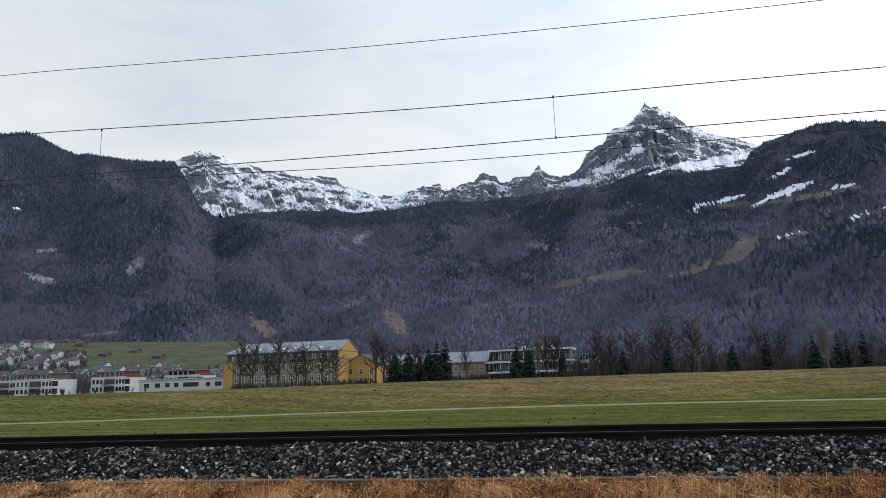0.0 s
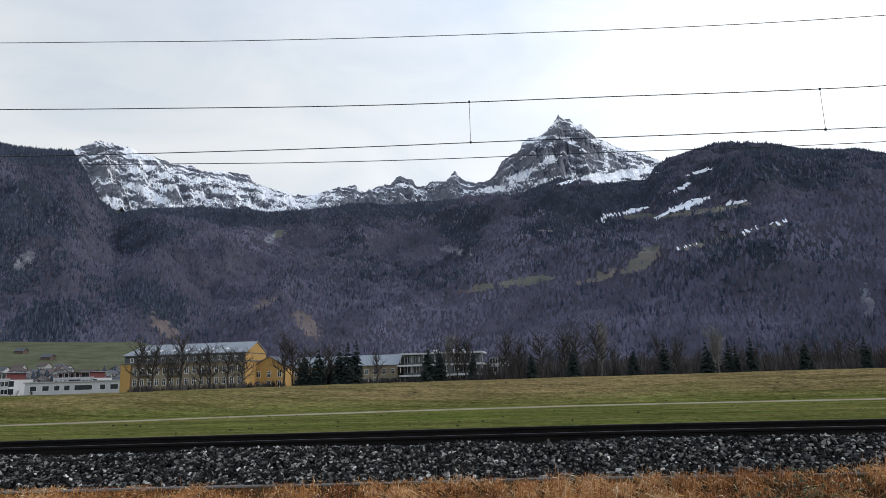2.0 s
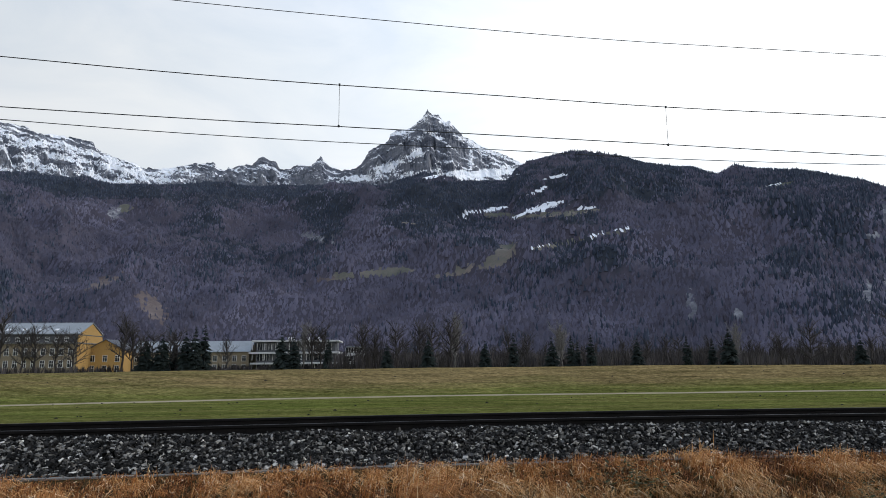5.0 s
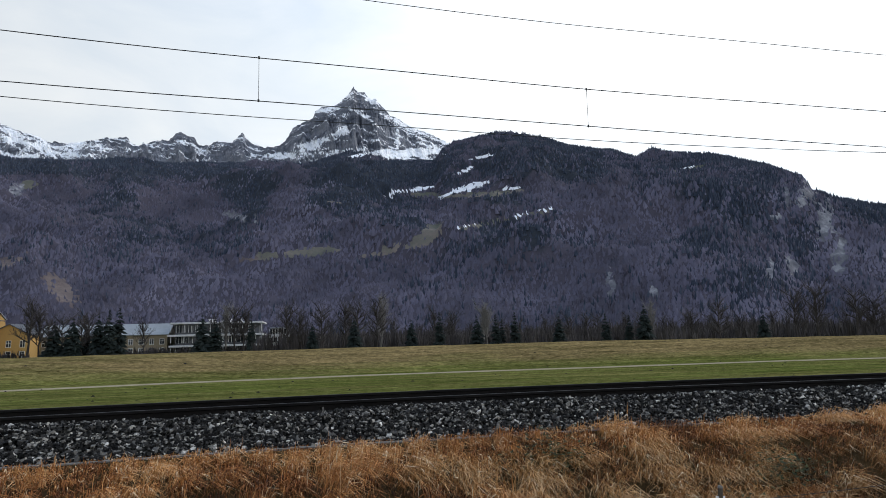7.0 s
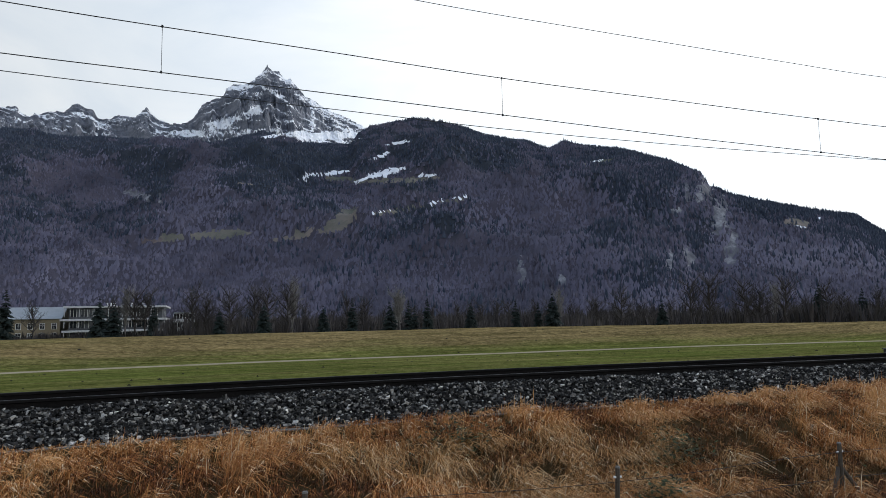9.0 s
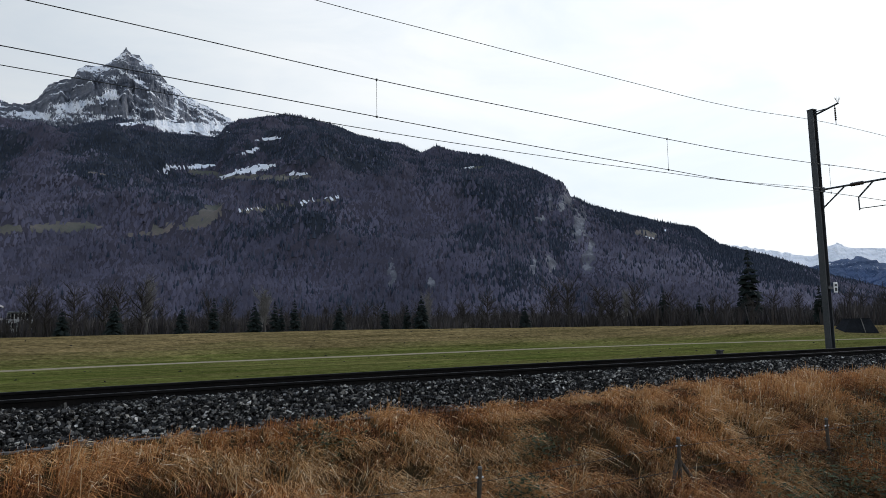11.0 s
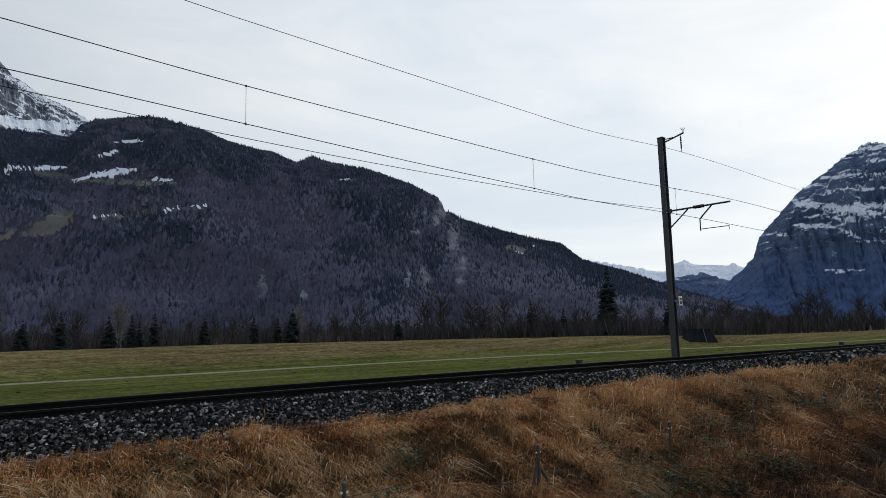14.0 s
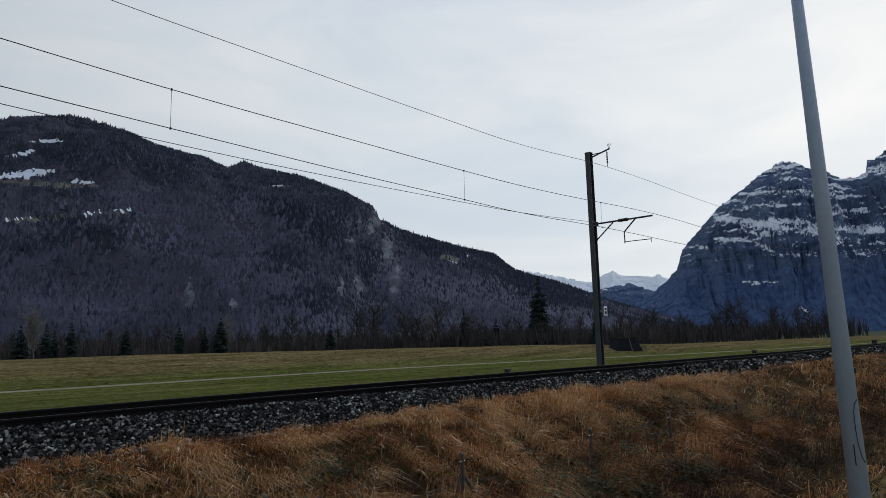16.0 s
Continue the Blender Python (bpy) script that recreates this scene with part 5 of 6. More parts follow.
def rail(y):
    """A flat-bottomed rail: foot, web and head in one section, with a polished running strip."""
    sec = [(-0.07, -0.172), (0.07, -0.172), (0.07, -0.160), (0.012, -0.140), (0.009, -0.052), (0.036, -0.040), (0.036, -0.012), (0.026, 0.0), (-0.026, 0.0), (-0.036, -0.012), (-0.036, -0.040), (-0.009, -0.052), (-0.012, -0.140), (-0.07, -0.160)]
    k = len(sec)
    xs = np.linspace(X0, X1, 230)
    V = [(x, y + a + float(bend(x)), b) for x in xs for a, b in sec]
    F = [(i * k + j, i * k + (j + 1) % k, (i + 1) * k + (j + 1) % k, (i + 1) * k + j) for i in range(len(xs) - 1) for j in range(k)]
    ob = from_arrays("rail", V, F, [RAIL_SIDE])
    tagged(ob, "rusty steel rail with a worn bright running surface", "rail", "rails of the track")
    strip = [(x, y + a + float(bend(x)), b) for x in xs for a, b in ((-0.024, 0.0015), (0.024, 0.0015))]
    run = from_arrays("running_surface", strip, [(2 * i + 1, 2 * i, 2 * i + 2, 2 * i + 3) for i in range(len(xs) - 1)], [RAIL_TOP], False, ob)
    run["label"] = "polished grey running surface"


rail(NEAR_RAIL)
rail(FAR_RAIL)


def sleeper_mesh():
    bm = bmesh.new()
    box(bm, (-0.14, 11.42, -0.36), (0.14, 14.02, -0.175), 0.02)
    me = bpy.data.meshes.new("sleeper")
    bm.to_mesh(me)
    bm.free()
    me.materials.append(DARK_CONCRETE)
    return me


SLEEPER = sleeper_mesh()
for k in range(230):
    ob = new("sleeper", SLEEPER)
    ob.location = (-40 + 0.6 * k, float(bend(-40 + 0.6 * k)), 0)
    tagged(ob, "grey concrete sleeper bedded in dark ballast", "sleeper", "sleepers of the track")


def stone_shape(seed):
    """A crushed stone: a block with broken corners, longer than it is high."""
    rnd = random.Random(seed)
    bm = bmesh.new()
    bmesh.ops.create_cube(bm, size=0.82)
    for v in bm.verts:
        v.co = Vector((v.co.x * rnd.uniform(0.55, 1.35), v.co.y * rnd.uniform(0.5, 1.3), v.co.z * rnd.uniform(0.5, 1.25)))
    bmesh.ops.delete(bm, geom=[f for f in bm.faces if f.normal.z < -0.9], context="FACES_ONLY")
    bmesh.ops.triangulate(bm, faces=bm.faces)
    vs = np.array([v.co[:] for v in bm.verts])
    fs = np.array([[v.index for v in f.verts] for f in bm.faces])
    bm.free()
    return vs, fs


def bed_top(y):
    return np.interp(y, (10.0, 10.42, 11.15, 11.4, 11.7, 13.5, 13.85, 14.3, 15.4), (-0.50, -0.43, -0.12, -0.10, -0.23, -0.23, -0.22, -0.24, -1.3))


def ballast():
    """Crushed stone: the nearest 300 shoulder stones as pieces, the rest joined."""
    top = thing("ballast", Matrix(), "bank of loose dark grey ballast stones with paler ones", "ballast")
    shapes = [stone_shape(i) for i in range(9)]

    def scatter(n, x_lo, x_hi, y_lo, y_hi, size):
        x, y = rng.uniform(x_lo, x_hi, n), rng.uniform(y_lo, y_hi, n)
        s = rng.uniform(0.55, 1.25, n) * size
        z = bed_top(y) + (fbm(x * 1.3, y * 2, 2, 402) - 0.5) * 0.10 + rng.uniform(-0.25, 0.4, n) * s
        return x, y + bend(x), z, s

    def turns(n):
        q = rng.normal(size=(n, 4)) * (1.0, 0.34, 0.34, 1.0)
        q /= np.linalg.norm(q, axis=1)[:, None]
        w, a, b, c = q.T
        return np.stack([1 - 2 * (b * b + c * c), 2 * (a * b - w * c), 2 * (a * c + w * b), 2 * (a * b + w * c), 1 - 2 * (a * a + c * c), 2 * (b * c - w * a),
                         2 * (a * c - w * b), 2 * (b * c + w * a), 1 - 2 * (a * a + b * b)], -1).reshape(n, 3, 3)

    V, F, T, off = [], [], [], 0
    for n, lo, hi, y_lo, y_hi, size in ((42000, -13, 22, 10.2, 11.5, 0.061), (6000, 22, 70, 10.2, 11.6, 0.11), (1800, 70, 160, 10.2, 11.6, 0.17), (1500, -40, -16, 10.2, 11.6, 0.12),
                                        (1500, -16, 40, 12.1, 13.35, 0.07), (900, -16, 50, 13.6, 14.6, 0.085)):
        x, y, z, s = scatter(n, lo, hi, y_lo, y_hi, size)
        M = turns(n) * (s[:, None, None] * np.stack([rng.uniform(0.9, 1.5, n), rng.uniform(0.6, 1.0, n), rng.uniform(0.4, 0.75, n)], -1)[:, None, :])
        shade = np.clip(rng.uniform(0, 1, n) ** 1.85 * 0.84 + (rng.uniform(0, 1, n) > 0.92) * 0.36, 0, 1)
        which = rng.integers(0, 9, n)
        for k, (vs, fs) in enumerate(shapes):
            m = which == k
            pts = np.einsum("nij,vj->nvi", M[m], vs) + np.stack([x[m], y[m], z[m]], -1)[:, None, :]
            F.append((fs[None] + off + (np.arange(m.sum()) * len(vs))[:, None, None]).reshape(-1, 3))
            V.append(pts.reshape(-1, 3))
            T.append(np.repeat(shade[m], len(vs)))
            off += pts.shape[0] * pts.shape[1]
    ob = from_arrays("crushed_stone", np.concatenate(V), np.concatenate(F), [STONE], False, top)
    point_value(ob, "tint", np.concatenate(T))
    tagged(ob, "loose crushed stones", kind="stuff")
    return top, shapes


BALLAST, STONES = ballast()

# concrete edging along the foot of the ballast
xs = np.linspace(-60, 6.5, 100)
V = [(x, y + float(bend(x)), z + 0.02 * float(vnoise(x * 0.4, 3.0, 8))) for x in xs for y, z in ((10.16, -0.65), (10.16, -0.472), (10.17, -0.462), (10.215, -0.462), (10.225, -0.472), (10.225, -0.65))]
F = [(i * 6 + j, (i + 1) * 6 + j, (i + 1) * 6 + j + 1, i * 6 + j + 1) for i in range(len(xs) - 1) for j in range(5)]
tagged(from_arrays("edging", V, F, [CONCRETE]), "weathered concrete edging between ballast and dry grass", "edging", kind="structure")


def wire(name, pts, radius, label, group="overhead wires"):
    """A hanging wire through a few supports."""
    cu = bpy.data.curves.new(name, "CURVE")
    cu.dimensions, cu.bevel_depth, cu.bevel_resolution = "3D", radius, 1
    sp = cu.splines.new("BEZIER")
    sp.bezier_points.add(len(pts) - 1)
    for b, p in zip(sp.bezier_points, pts):
        b.co, b.handle_left_type, b.handle_right_type = p, "AUTO", "AUTO"
    sp.resolution_u = 10
    cu.materials.append(WIRE)
    dg = new(name + "_line", cu)
    me = bpy.data.meshes.new_from_object(dg.evaluated_get(bpy.context.evaluated_depsgraph_get()))
    me.name = name
    bpy.data.objects.remove(dg)
    ob = new(name, me)
    if not me.materials:
        me.materials.append(WIRE)
    return tagged(ob, label, "wire", group)


CARRIER = [(x, 12.5 + float(bend(x)), z) for x, z in ((-60, 6.9), (-24, 6.6), (-12.8, 6.44), (-7.6, 6.31), (-3.1, 6.185), (1.8, 6.12), (5.5, 5.985), (9.7, 5.83), (13.6, 5.665), (16.2, 5.59), (24.19, 5.62), (30, 5.42), (60, 5.4), (160, 5.5))]
CONTACT = [(x, 12.5 + float(bend(x)), z) for x, z in ((-60, 5.7), (-24, 5.5), (-12.7, 5.43), (-7.6, 5.38), (-3.1, 5.34), (-1, 5.34), (2.2, 5.30), (5.5, 5.20), (9.7, 5.01), (13.5, 4.85), (15.6, 4.76), (20.5, 4.74), (27.5, 4.6), (60, 4.6), (160, 4.8))]
SECOND = [(x, y + float(bend(x)), z) for x, y, z in ((-60, 13.6, 6.0), (-24, 13.4, 5.75), (-13.4, 13.2, 5.55), (-8, 13.2, 5.41), (-3.4, 13.2, 5.29), (2.4, 13.2, 5.235), (5.5, 13.2, 5.14), (10.2, 13.2, 5.03), (14.3, 13.35, 5.02), (17.0, 13.7, 5.11), (24.1, 15.22, 5.7))]
FEEDER = [(x, y + float(bend(x)), z) for x, y, z in ((-60, 14.1, 9.4), (-30, 14.1, 9.1), (-14.7, 14.1, 8.80), (-10.1, 14.1, 8.64), (-5.9, 14.1, 8.52), (-0.7, 14.1, 8.42), (4.8, 14.1, 8.24), (8.2, 14.1, 8.10), (11.1, 14.1, 7.95), (14.2, 14.12, 7.80), (17.8, 14.2, 7.69), (24.19, 14.52, 7.92), (34.2, 14.3, 7.45), (60, 14.1, 7.4), (160, 14.1, 7.6))]
wire("carrier_wire", CARRIER, 0.0085, "dark catenary wire over the track with thin droppers")
wire("contact_wire", CONTACT, 0.0085, "dark contact wire hung below the catenary")
wire("second_contact_wire", SECOND, 0.0075, "dark second contact wire running in to the mast")
wire("feeder_wire", FEEDER, 0.0075, "dark feeder wire on top of the mast")


def dropper(xt, xb, zt, zb, y):
    d = thing("dropper", pose(0, 0, 0), "thin dropper with clamps between two overhead wires", "dropper", "droppers of the catenary")
    bm = bmesh.new()
    rod(bm, (xt, y, zt), (xb, y, zb), 0.0045, None, 5)
    part("rod", bm, WIRE, d)
    for x, z in ((xt, zt), (xb, zb)):
        bm = bmesh.new()
        box(bm, (x - 0.017, y - 0.015, z - 0.024), (x + 0.017, y + 0.015, z + 0.02), 0.004)
        part("clamp", bm, WIRE, d)


def height_on(pts, x):
    return float(np.interp(x, [p[0] for p in pts], [p[2] for p in pts]))


for xt in (-10.4, -0.96, 5.5, 13.6, 20.3, 28.0, 35.0):
    dropper(xt, xt, height_on(CARRIER, xt), height_on(CONTACT, xt), float(np.interp(xt, [p[0] for p in CARRIER], [p[1] for p in CARRIER])))


def catenary_mast():
    mx, my = 24.19, 14.66
    m = thing("catenary_mast", pose(mx, my, -0.16), "dark steel catenary mast with bracket arm beside the track", "mast")
    bm = bmesh.new()
    for x in (-0.11, 0.11):
        box(bm, (x - 0.012, -0.11, -0.9), (x + 0.012, 0.11, 8.85))
    box(bm, (-0.10, -0.012, -0.9), (0.10, 0.012, 8.85))
    part("column", bm, MAST, m)
    part("cap", boxed((-0.13, -0.13, 8.84), (0.13, 0.13, 8.88), 0.01), MAST, m)
    part("footing", boxed((-0.4, -0.4, -1.2), (0.4, 0.4, -0.25), 0.04), CONCRETE, m)
    bm = bmesh.new()
    rod(bm, (0, -0.1, 8.64), (0, -1.0, 8.84), 0.035, None, 6)
    rod(bm, (0, -0.1, 8.76), (0, -0.6, 8.76), 0.02, None, 6)
    part("top_bracket", bm, MAST, m)
    bm = bmesh.new()
    for k in range(7):
        z = 8.70 - 0.07 * k
        rod(bm, (0, -0.86, z), (0, -0.86, z - 0.05), 0.036, 0.024, 8)
    rod(bm, (0, -0.86, 8.82), (0, -0.86, 8.08), 0.014, None, 6)
    part("insulator", bm, CERAMIC, m, "hanging ribbed insulator")
    bm = bmesh.new()
    for k in range(9):
        a = k * 0.7
        rod(bm, (0, -0.98, 8.84), (0.10 * math.cos(a), -0.98 + 0.10 * math.sin(a), 9.06), 0.004, None, 3)
    part("bird_spikes", bm, WIRE, m)
    # hinged cantilever: top tube with insulator, stay, drop bracket and steady arm
    arm = part("cantilever", boxed((-0.05, -0.25, 5.70), (0.05, -0.12, 5.88), 0.01), MAST, m, "hinged bracket arm of steel tubes")
    bm = bmesh.new()
    rod(bm, (0, -0.15, 5.80), (0, -2.66, 5.78), 0.036, None, 8)
    part("top_tube", bm, MAST, arm)
    bm = bmesh.new()
    for k in range(8):
        f = 0.42 + 0.022 * k
        a, b = Vector((0, -0.15, 5.80)), Vector((0, -2.66, 5.78))
        rod(bm, a.lerp(b, f), a.lerp(b, f + 0.014), 0.075, 0.05, 8)
    part("arm_insulator", bm, CERAMIC, arm)
    bm = bmesh.new()
    rod(bm, (0, -0.15, 5.12), (0, -0.95, 5.76), 0.028, None, 8)
    rod(bm, (0, -0.17, 5.10), (0, -0.17, 5.76), 0.025, None, 8)
    part("stay", bm, MAST, arm)
    bm = bmesh.new()
    rod(bm, (0, -1.95, 5.78), (0, -1.42, 5.30), 0.03, None, 8)
    rod(bm, (0, -1.42, 5.32), (0, -1.42, 4.84), 0.024, None, 8)
    part("drop_bracket", bm, MAST, arm)
    bm = bmesh.new()
    rod(bm, (0, -1.42, 4.90), (0, -2.55, 4.88), 0.016, None, 6)
    rod(bm, (0, -2.55, 4.94), (0, -2.55, 4.74), 0.012, None, 6)
    part("steady_arm", bm, MAST, arm)
    plate = part("number_plate", boxed((0.16, -0.20, 2.02), (0.42, -0.18, 2.40), 0.01), SIGN, m, "small white mast plate")
    part("dark_bar", boxed((0.22, -0.206, 2.25), (0.36, -0.2005, 2.33)), INK, plate)
    part("dark_bar", boxed((0.22, -0.206, 2.08), (0.36, -0.2005, 2.20)), INK, plate)
    part("plate_clamp", boxed((-0.15, -0.19, 2.16), (0.17, -0.135, 2.24)), MAST, m)


catenary_mast()


def track_box(x, y, w, label):
    b = thing("trackside_box", pose(x, y, -0.2), label, "trackside box", "boxes beside the track")
    part("housing", boxed((-w / 2, -w / 2, 0.06), (w / 2, w / 2, 0.06 + w), 0.02), DARKBOX, b)
    part("lid", boxed((-w / 2 - 0.02, -w / 2 - 0.02, 0.06 + w), (w / 2 + 0.02, w / 2 + 0.02, 0.09 + w), 0.01), DARKBOX, b)
    part("foot", boxed((-0.06, -0.06, -0.2), (0.06, 0.06, 0.08)), CONCRETE, b)


track_box(17.4, 14.0, 0.16, "small dark box on the far ballast shoulder")
track_box(38.0, 13.55, 0.2, "dark box on the far ballast shoulder")
track_box(62.0, 12.9, 0.34, "dark box far along the track")


def dike_hut():
    """A dark wedge-shaped hut of boards in the gap of the dike."""
    x, y = 104.5, 58.5
    b = float(ground_z(x, y))
    h = thing("dike_hut", pose(x, y, b, 0, 0, -30), "dark wedge-shaped hut at the end of the dike", "hut")
    bm = bmesh.new()
    lo = [(-2.6, -1.4, -0.3), (2.6, -1.4, -0.3), (2.6, 2.2, -0.3), (-2.6, 2.2, -0.3)]
    hi = [(-1.1, -0.5, 1.85), (1.9, -0.5, 1.85), (1.9, 1.6, 1.85), (-1.1, 1.6, 1.85)]
    a, c = [bm.verts.new(v) for v in lo], [bm.verts.new(v) for v in hi]
    bm.faces.new(c)
    for i in range(4):
        j = (i + 1) % 4
        bm.faces.new((a[i], a[j], c[j], c[i]))
    bmesh.ops.bevel(bm, geom=list(bm.edges), offset=0.05, segments=1, affect="EDGES", profile=0.5)
    part("shell", bm, TARP, h)
    bm = bmesh.new()
    rod(bm, (0.45, -1.5, -0.2), (0.45, -0.55, 1.95), 0.06, None, 6)
    part("pale_post", bm, CONCRETE, h)
    part("roof_edge", boxed((-1.2, -0.6, 1.83), (2.0, 1.7, 1.93), 0.02), TARP, h)


dike_hut()

# ---- the near bank: fence, lamp pole and grass ----
def fence_post(x, y, top, label, brace=False):
    g = float(ground_z(x, y))
    f = thing("fence_post", pose(x, y, g, random.uniform(-3, 3), random.uniform(-3, 3), 0), label, "fence post", "posts of the wire fence")
    bm = bmesh.new()
    rod(bm, (0, 0, -0.3), (0, 0, top - g), 0.030, 0.026, 8)
    part("stake", bm, POST, f)
    bm = bmesh.new()
    rod(bm, (0, 0, top - g), (0, 0, top - g + 0.02), 0.030, 0.024, 8)
    part("sawn_top", bm, CONCRETE, f, "pale sawn top")
    bm = bmesh.new()
    rod(bm, (-0.05, 0, top - g - 0.10), (0.05, 0, top - g - 0.10), 0.012, None, 6)
    part("insulator", bm, SIGN, f)
    if brace:
        for side in (-1, 1):
            bm = bmesh.new()
            rod(bm, (side * 0.02, 0.02, (top - g) * 0.62), (side * 0.38, -0.12, -0.1), 0.026, 0.030, 7)
            part("brace", bm, POST, f)


POSTS = [(-6.0, -0.62), (-2.6, -0.60), (0.9, -0.64), (4.32, -0.68), (7.62, -0.66), (11.1, -0.69), (14.3, -0.68), (18.0, -0.70), (21.6, -0.78), (25.2, -0.80), (29, -0.8), (33, -0.8), (37, -0.8), (41, -0.8), (46, -0.8)]
random.seed(4)
for x, top in POSTS:
    fence_post(x, 7.0, top, "weathered grey wooden fence post in dry grass", brace=abs(x - 7.62) < 0.1)
for drop in (0.10, 0.42):
    wire("fence_wire", [(x, 6.96, z - drop - (0.05 if i % 2 else 0.0)) for i, (x, z) in enumerate(POSTS)], 0.0032, "thin grey fence wire strung between posts", "fence wires")


def lamp_pole():
    x, y = 6.312, 1.637
    g = float(ground_z(x, y))
    p = thing("lamp_pole", pose(x + 0.01, y - 0.072, g, -1.0, 0, 0), "tapered galvanised steel lamp pole by the ditch", "lamp pole")
    bm = bmesh.new()
    rod(bm, (0, 0, -0.2), (0, 0, 8.0), 0.079, 0.022, 24)
    for f in bm.faces:
        f.smooth = len(f.verts) == 4
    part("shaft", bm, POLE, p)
    part("strap", boxed((0.045, -0.075, 1.36), (0.075, -0.035, 1.40), 0.004), INK, p, "black strap buckle")
    # cable loop and slot of the service door
    bm = bmesh.new()
    pts = [(0.058, 1.16), (0.035, 1.13), (0.022, 1.06), (0.020, 0.94), (0.026, 0.82), (0.040, 0.73), (0.060, 0.68)]
    for (a, za), (b, zb) in zip(pts, pts[1:]):
        ra = 0.079 - 0.057 * za / 8.2 + 0.003
        rod(bm, (a, -math.sqrt(ra * ra - a * a), za), (b, -math.sqrt(ra * ra - b * b), zb), 0.0032, None, 5)
    loop = part("cable", bm, INK, p, "thin black cable")
    loop.rotation_euler[2] = radians(-70)
    slot = part("slot", boxed((-0.004, -0.0795, 0.66), (0.004, -0.070, 0.82)), INK, p)
    slot.rotation_euler[2] = radians(-75)
    bm = bmesh.new()
    rod(bm, (0, 0, 7.95), (0, 0.9, 8.2), 0.022, 0.02, 8)
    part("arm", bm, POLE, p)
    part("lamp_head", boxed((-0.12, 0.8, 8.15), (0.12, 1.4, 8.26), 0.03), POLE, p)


lamp_pole()


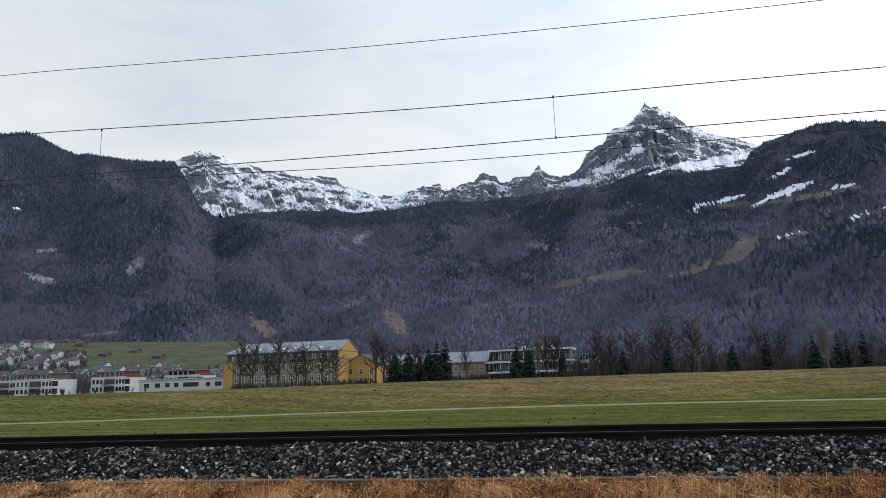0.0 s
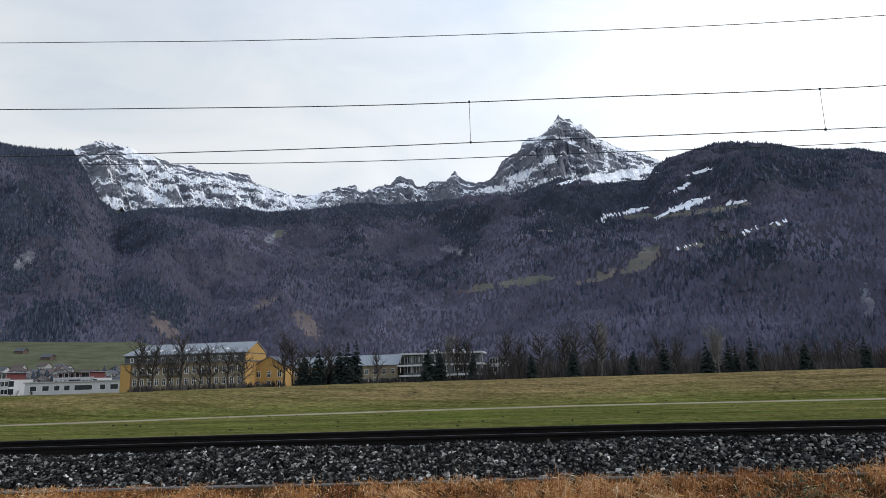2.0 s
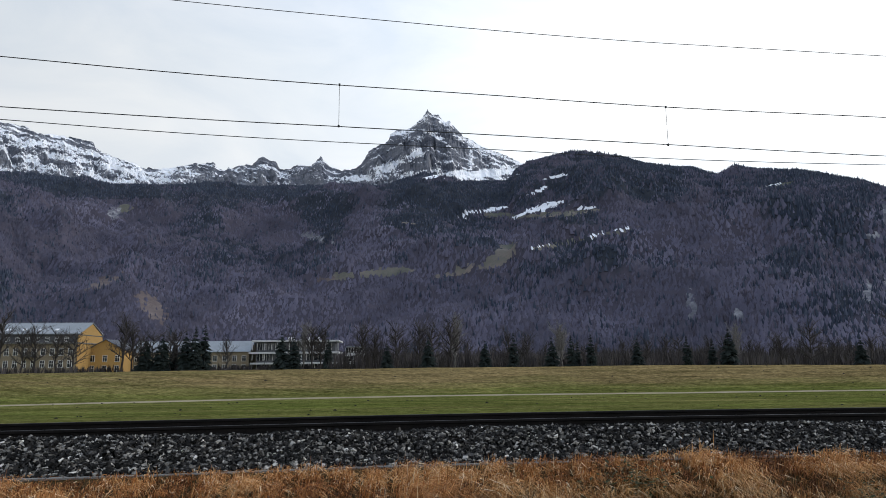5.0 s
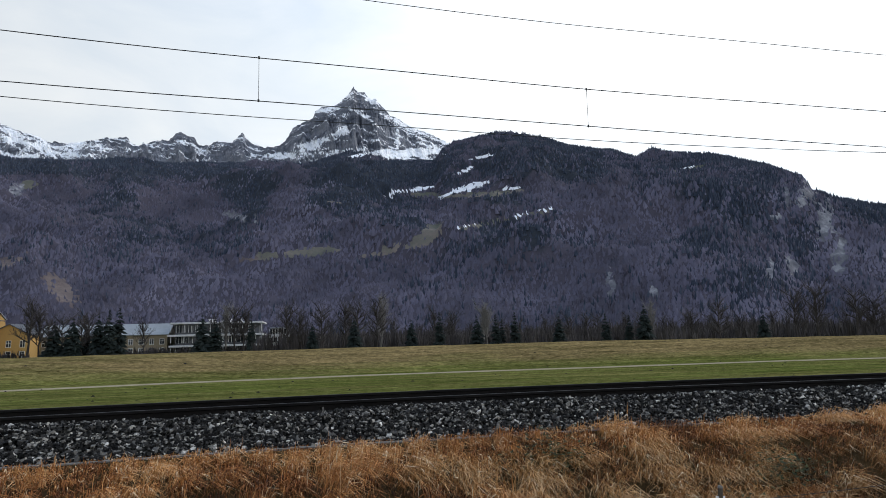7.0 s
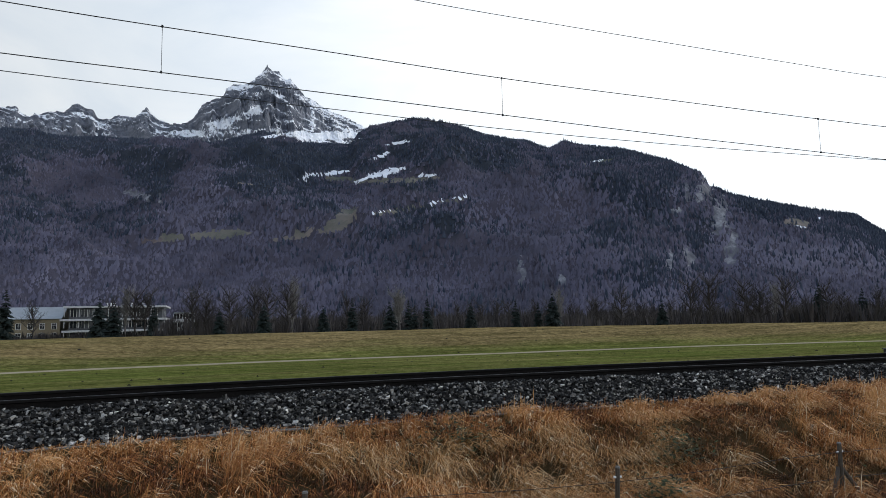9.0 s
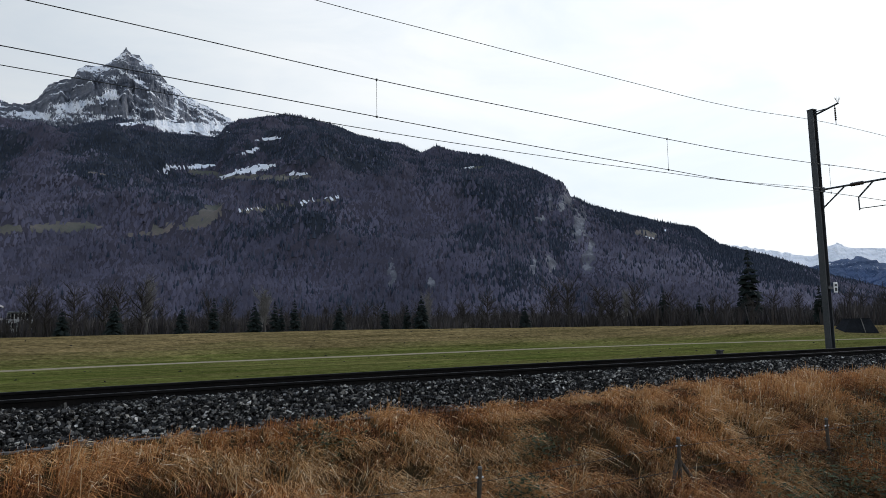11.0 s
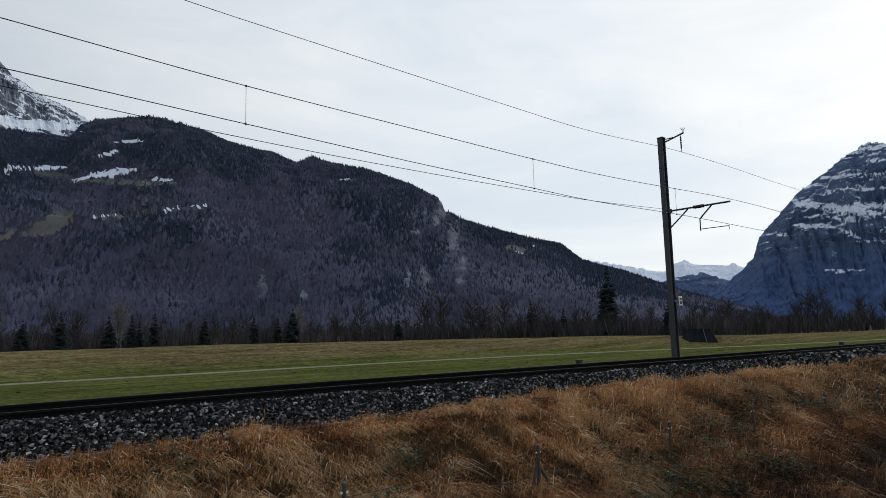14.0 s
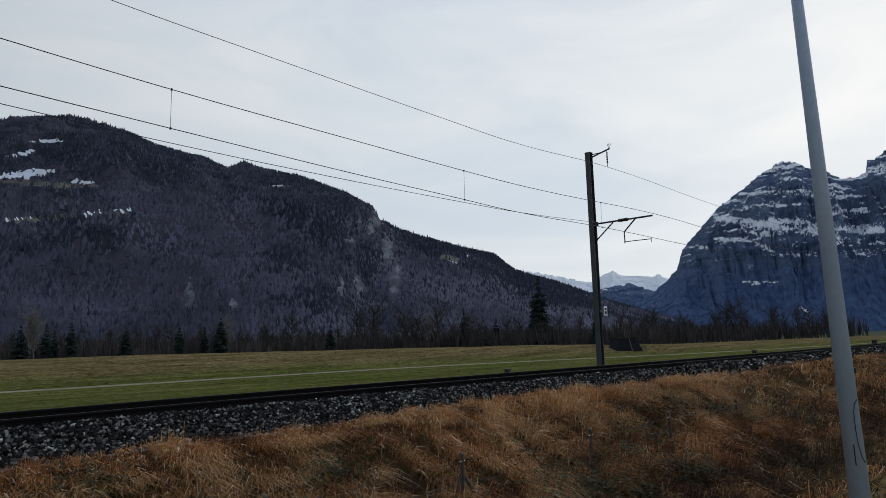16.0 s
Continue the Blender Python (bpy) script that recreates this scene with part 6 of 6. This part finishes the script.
def bank_grass():
    """Long dry grass, laid over in tussocks on the bank and in the ditch."""
    groups = ((275000, -12, 20, 4.4, 10.1, 0.39, 0.0034), (30000, -13, 22, 9.45, 10.34, 0.19, 0.0042), (36000, 19.5, 60, 4.0, 10.25, 0.44, 0.0075),
              (10000, 60, 150, 3.5, 10.25, 0.6, 0.028), (14000, 5.5, 24, 1.2, 4.8, 0.26, 0.005))
    V, F, T, M, off = [], [], [], [], 0
    for n, lo, hi, y_lo, y_hi, length, wide in groups:
        x, y = rng.uniform(lo, hi, n), rng.uniform(y_lo, y_hi, n)
        # gather the roots into tussocks
        cell = 0.42
        hx, hy = lattice(np.floor(x / cell), np.floor(y / cell), 531), lattice(np.floor(x / cell), np.floor(y / cell), 532)
        gx, gy = (np.floor(x / cell) + 0.2 + 0.6 * hx) * cell, (np.floor(y / cell) + 0.2 + 0.6 * hy) * cell
        pull = 0.40 * rng.uniform(0, 1, n)
        x, y = x + (gx - x) * pull, y + (gy - y) * pull
        toe = bend(x)
        y = np.minimum(y + toe * smooth(y, 4.5, 9.0), 10.3 + toe)
        own = lattice(np.floor(x / cell), np.floor(y / cell), 533)
        tuss = fbm(x * 1.1, y * 1.1, 3, 501)
        patch = fbm(x * 0.35, y * 0.5, 3, 511)
        g = ground_z(x, y)
        ln = length * rng.uniform(0.45, 1.3, n) * (0.20 + 0.6 * tuss + 0.95 * own) * (1 - 0.55 * smooth(y - toe, 8.6, 9.9) * (1 - 0.4 * smooth(x, 0.0, 5.0)))
        # blades lie down-slope and to the right, each tussock its own way
        way = -0.95 + (fbm(x * 0.45, y * 0.45, 2, 521) - 0.5) * 3.4 + (own - 0.5) * 1.6 + rng.normal(0, 0.62, n)
        lean = np.clip(0.58 + 0.55 * patch + rng.normal(0, 0.3, n), 0.05, 1.35)
        cx, cy = np.cos(way), np.sin(way)
        curl = rng.normal(0, 0.5, n)
        dx, dy = np.cos(way + curl), np.sin(way + curl)
        side = np.stack([-cy, cx, 0.5 * rng.normal(0, 1, n)], -1)
        root = np.stack([x, y, g - 0.02], -1)
        a = root + np.stack([cx * ln * 0.16 * lean, cy * ln * 0.16 * lean, ln * (0.42 - 0.06 * lean)], -1)
        b = a + np.stack([cx * ln * 0.32 * lean, cy * ln * 0.32 * lean, ln * (0.34 - 0.26 * lean)], -1)
        tip = b + np.stack([dx * ln * 0.38 * lean, dy * ln * 0.38 * lean, ln * (0.24 - 0.52 * lean)], -1)
        b[:, 2] = np.maximum(b[:, 2], g + 0.03)
        tip[:, 2] = np.maximum(tip[:, 2], g + 0.012)
        w = wide * rng.uniform(0.5, 1.5, n)[:, None]
        knee = 0.35 * a + 0.65 * b
        pts = np.stack([root, knee - side * w, knee + side * w, tip], 1)
        i = off + np.arange(n)[:, None] * 4
        for f in ((0, 2, 1), (1, 2, 3)):
            F.append(np.concatenate([i + k for k in f], 1))
        V.append(pts.reshape(-1, 3))
        crest = smooth(y, 4.8, 8.6)
        # tussock shading is painted in: tall tussocks lighter, the hollows between darker
        t = np.clip(0.02 + 0.05 * smooth(x, 3, 9) * smooth(x, 16, 10) + 0.45 * crest + 0.5 * (patch - 0.45) + 1.1 * (tuss - 0.5) + 0.55 * (own - 0.5) + rng.normal(0, 0.17, n), 0, 1)
        t = np.minimum(t, 0.70 + 0.10 * rng.uniform(0, 1, n))
        t = np.where(rng.uniform(0, 1, n) > 0.93, np.clip(t + 0.5, 0, 1), t)
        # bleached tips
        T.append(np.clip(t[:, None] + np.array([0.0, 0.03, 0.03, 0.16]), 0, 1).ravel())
        moss = np.clip(0.5 * smooth(fbm(x * 0.55, y * 0.8, 4, 541), 0.50, 0.66) * smooth(y - toe, 9.6, 8.8) + rng.normal(0, 0.16, n) + 0.6 * smooth(x, 9, 14) * smooth(y, 6.2, 4.4), 0, 1)
        M.append(np.repeat(moss, 4))
        off += n * 4
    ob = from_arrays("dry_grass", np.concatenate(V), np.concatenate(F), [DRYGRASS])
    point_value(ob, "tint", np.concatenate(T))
    point_value(ob, "moss", np.concatenate(M))
    tagged(ob, "long dry orange-brown grass laid over on the bank", "grass", kind="stuff")


bank_grass()



def ditch_weeds():
    """Low dark green weeds in clumps at the foot of the bank."""
    V, F, T, off = [], [], [], 0
    spots_ = ((9.3, 6.4, 0.9), (10.2, 5.9, 0.8), (8.4, 5.6, 0.6), (13.4, 7.2, 0.9), (14.6, 7.6, 0.7), (17.5, 7.0, 1.0), (6.2, 8.4, 0.5), (3.2, 8.9, 0.45), (11.8, 6.6, 0.6), (21, 6.5, 1.2), (5.2, 7.3, 0.4), (15.6, 7.4, 0.8), (12.4, 5.8, 0.7))
    for cx, cy, rad in spots_:
        n = int(1100 * rad)
        x, y = cx + rng.normal(0, rad * 0.5, n), cy + rng.normal(0, rad * 0.4, n)
        z = ground_z(x, y) + rng.uniform(0.04, 0.42, n)
        a, s_ = rng.uniform(0, 6.28, n), rng.uniform(0.02, 0.05, n)
        c = np.stack([x, y, z], -1)
        u = np.stack([np.cos(a), np.sin(a), rng.uniform(-0.3, 0.5, n)], -1) * s_[:, None]
        v = np.stack([-np.sin(a), np.cos(a), rng.uniform(-0.3, 0.3, n)], -1) * s_[:, None] * 0.45
        V.append(np.stack([c - u, c + v, c + u, c - v], 1).reshape(-1, 3))
        i = off + np.arange(n)[:, None] * 4
        F.append(np.concatenate([i, i + 1, i + 2, i + 3], 1))
        T.append(np.repeat(rng.uniform(0, 1, n), 4))
        off += n * 4
    ob = from_arrays("ditch_weeds", np.concatenate(V), np.concatenate(F), [WEED])
    point_value(ob, "tint", np.concatenate(T))
    tagged(ob, "low dark green weeds among the dry grass", "weeds", kind="stuff")


ditch_weeds()

# molehills and dark tufts on the meadow
n = 170
x = rng.uniform(-50, 95, n)
y = np.where(rng.uniform(0, 1, n) < 0.75, rng.uniform(36, 58, n), rng.uniform(62, 76, n))
p = np.stack([x, y, ground_z(x, y) - 0.02], -1)
V, F, T = cone_trees(p, rng.uniform(0.05, 0.12, n), rng.uniform(0.08, 0.20, n), rng.uniform(0, 1, n), 7, 1)
ob = from_arrays("molehills", V, F, [BED])
tagged(ob, "small dark molehills scattered over the meadow", "molehill", kind="stuff")

# single stones on the nearest stretch of the ballast shoulder
SINGLE = []
for vs, fs in STONES:
    me = bpy.data.meshes.new("stone")
    me.from_pydata([tuple(v) for v in vs], [], [tuple(int(i) for i in f) for f in fs])
    me.materials.append(STONE_ONE)
    SINGLE.append(me)
rnd = random.Random(8)
for k in range(300):
    x, y = rnd.uniform(-4.5, 7.5), rnd.uniform(10.35, 11.45)
    s = rnd.uniform(0.05, 0.085)
    ob = new("stone", SINGLE[k % 9])
    ob.parent = BALLAST
    ob.matrix_basis = pose(x, y + float(bend(x)), float(bed_top(y)) + s * 0.38, rnd.uniform(0, 360), rnd.uniform(0, 360), rnd.uniform(0, 360)) @ Matrix.Diagonal((s, s * rnd.uniform(0.6, 0.9), s * rnd.uniform(0.55, 0.85), 1))
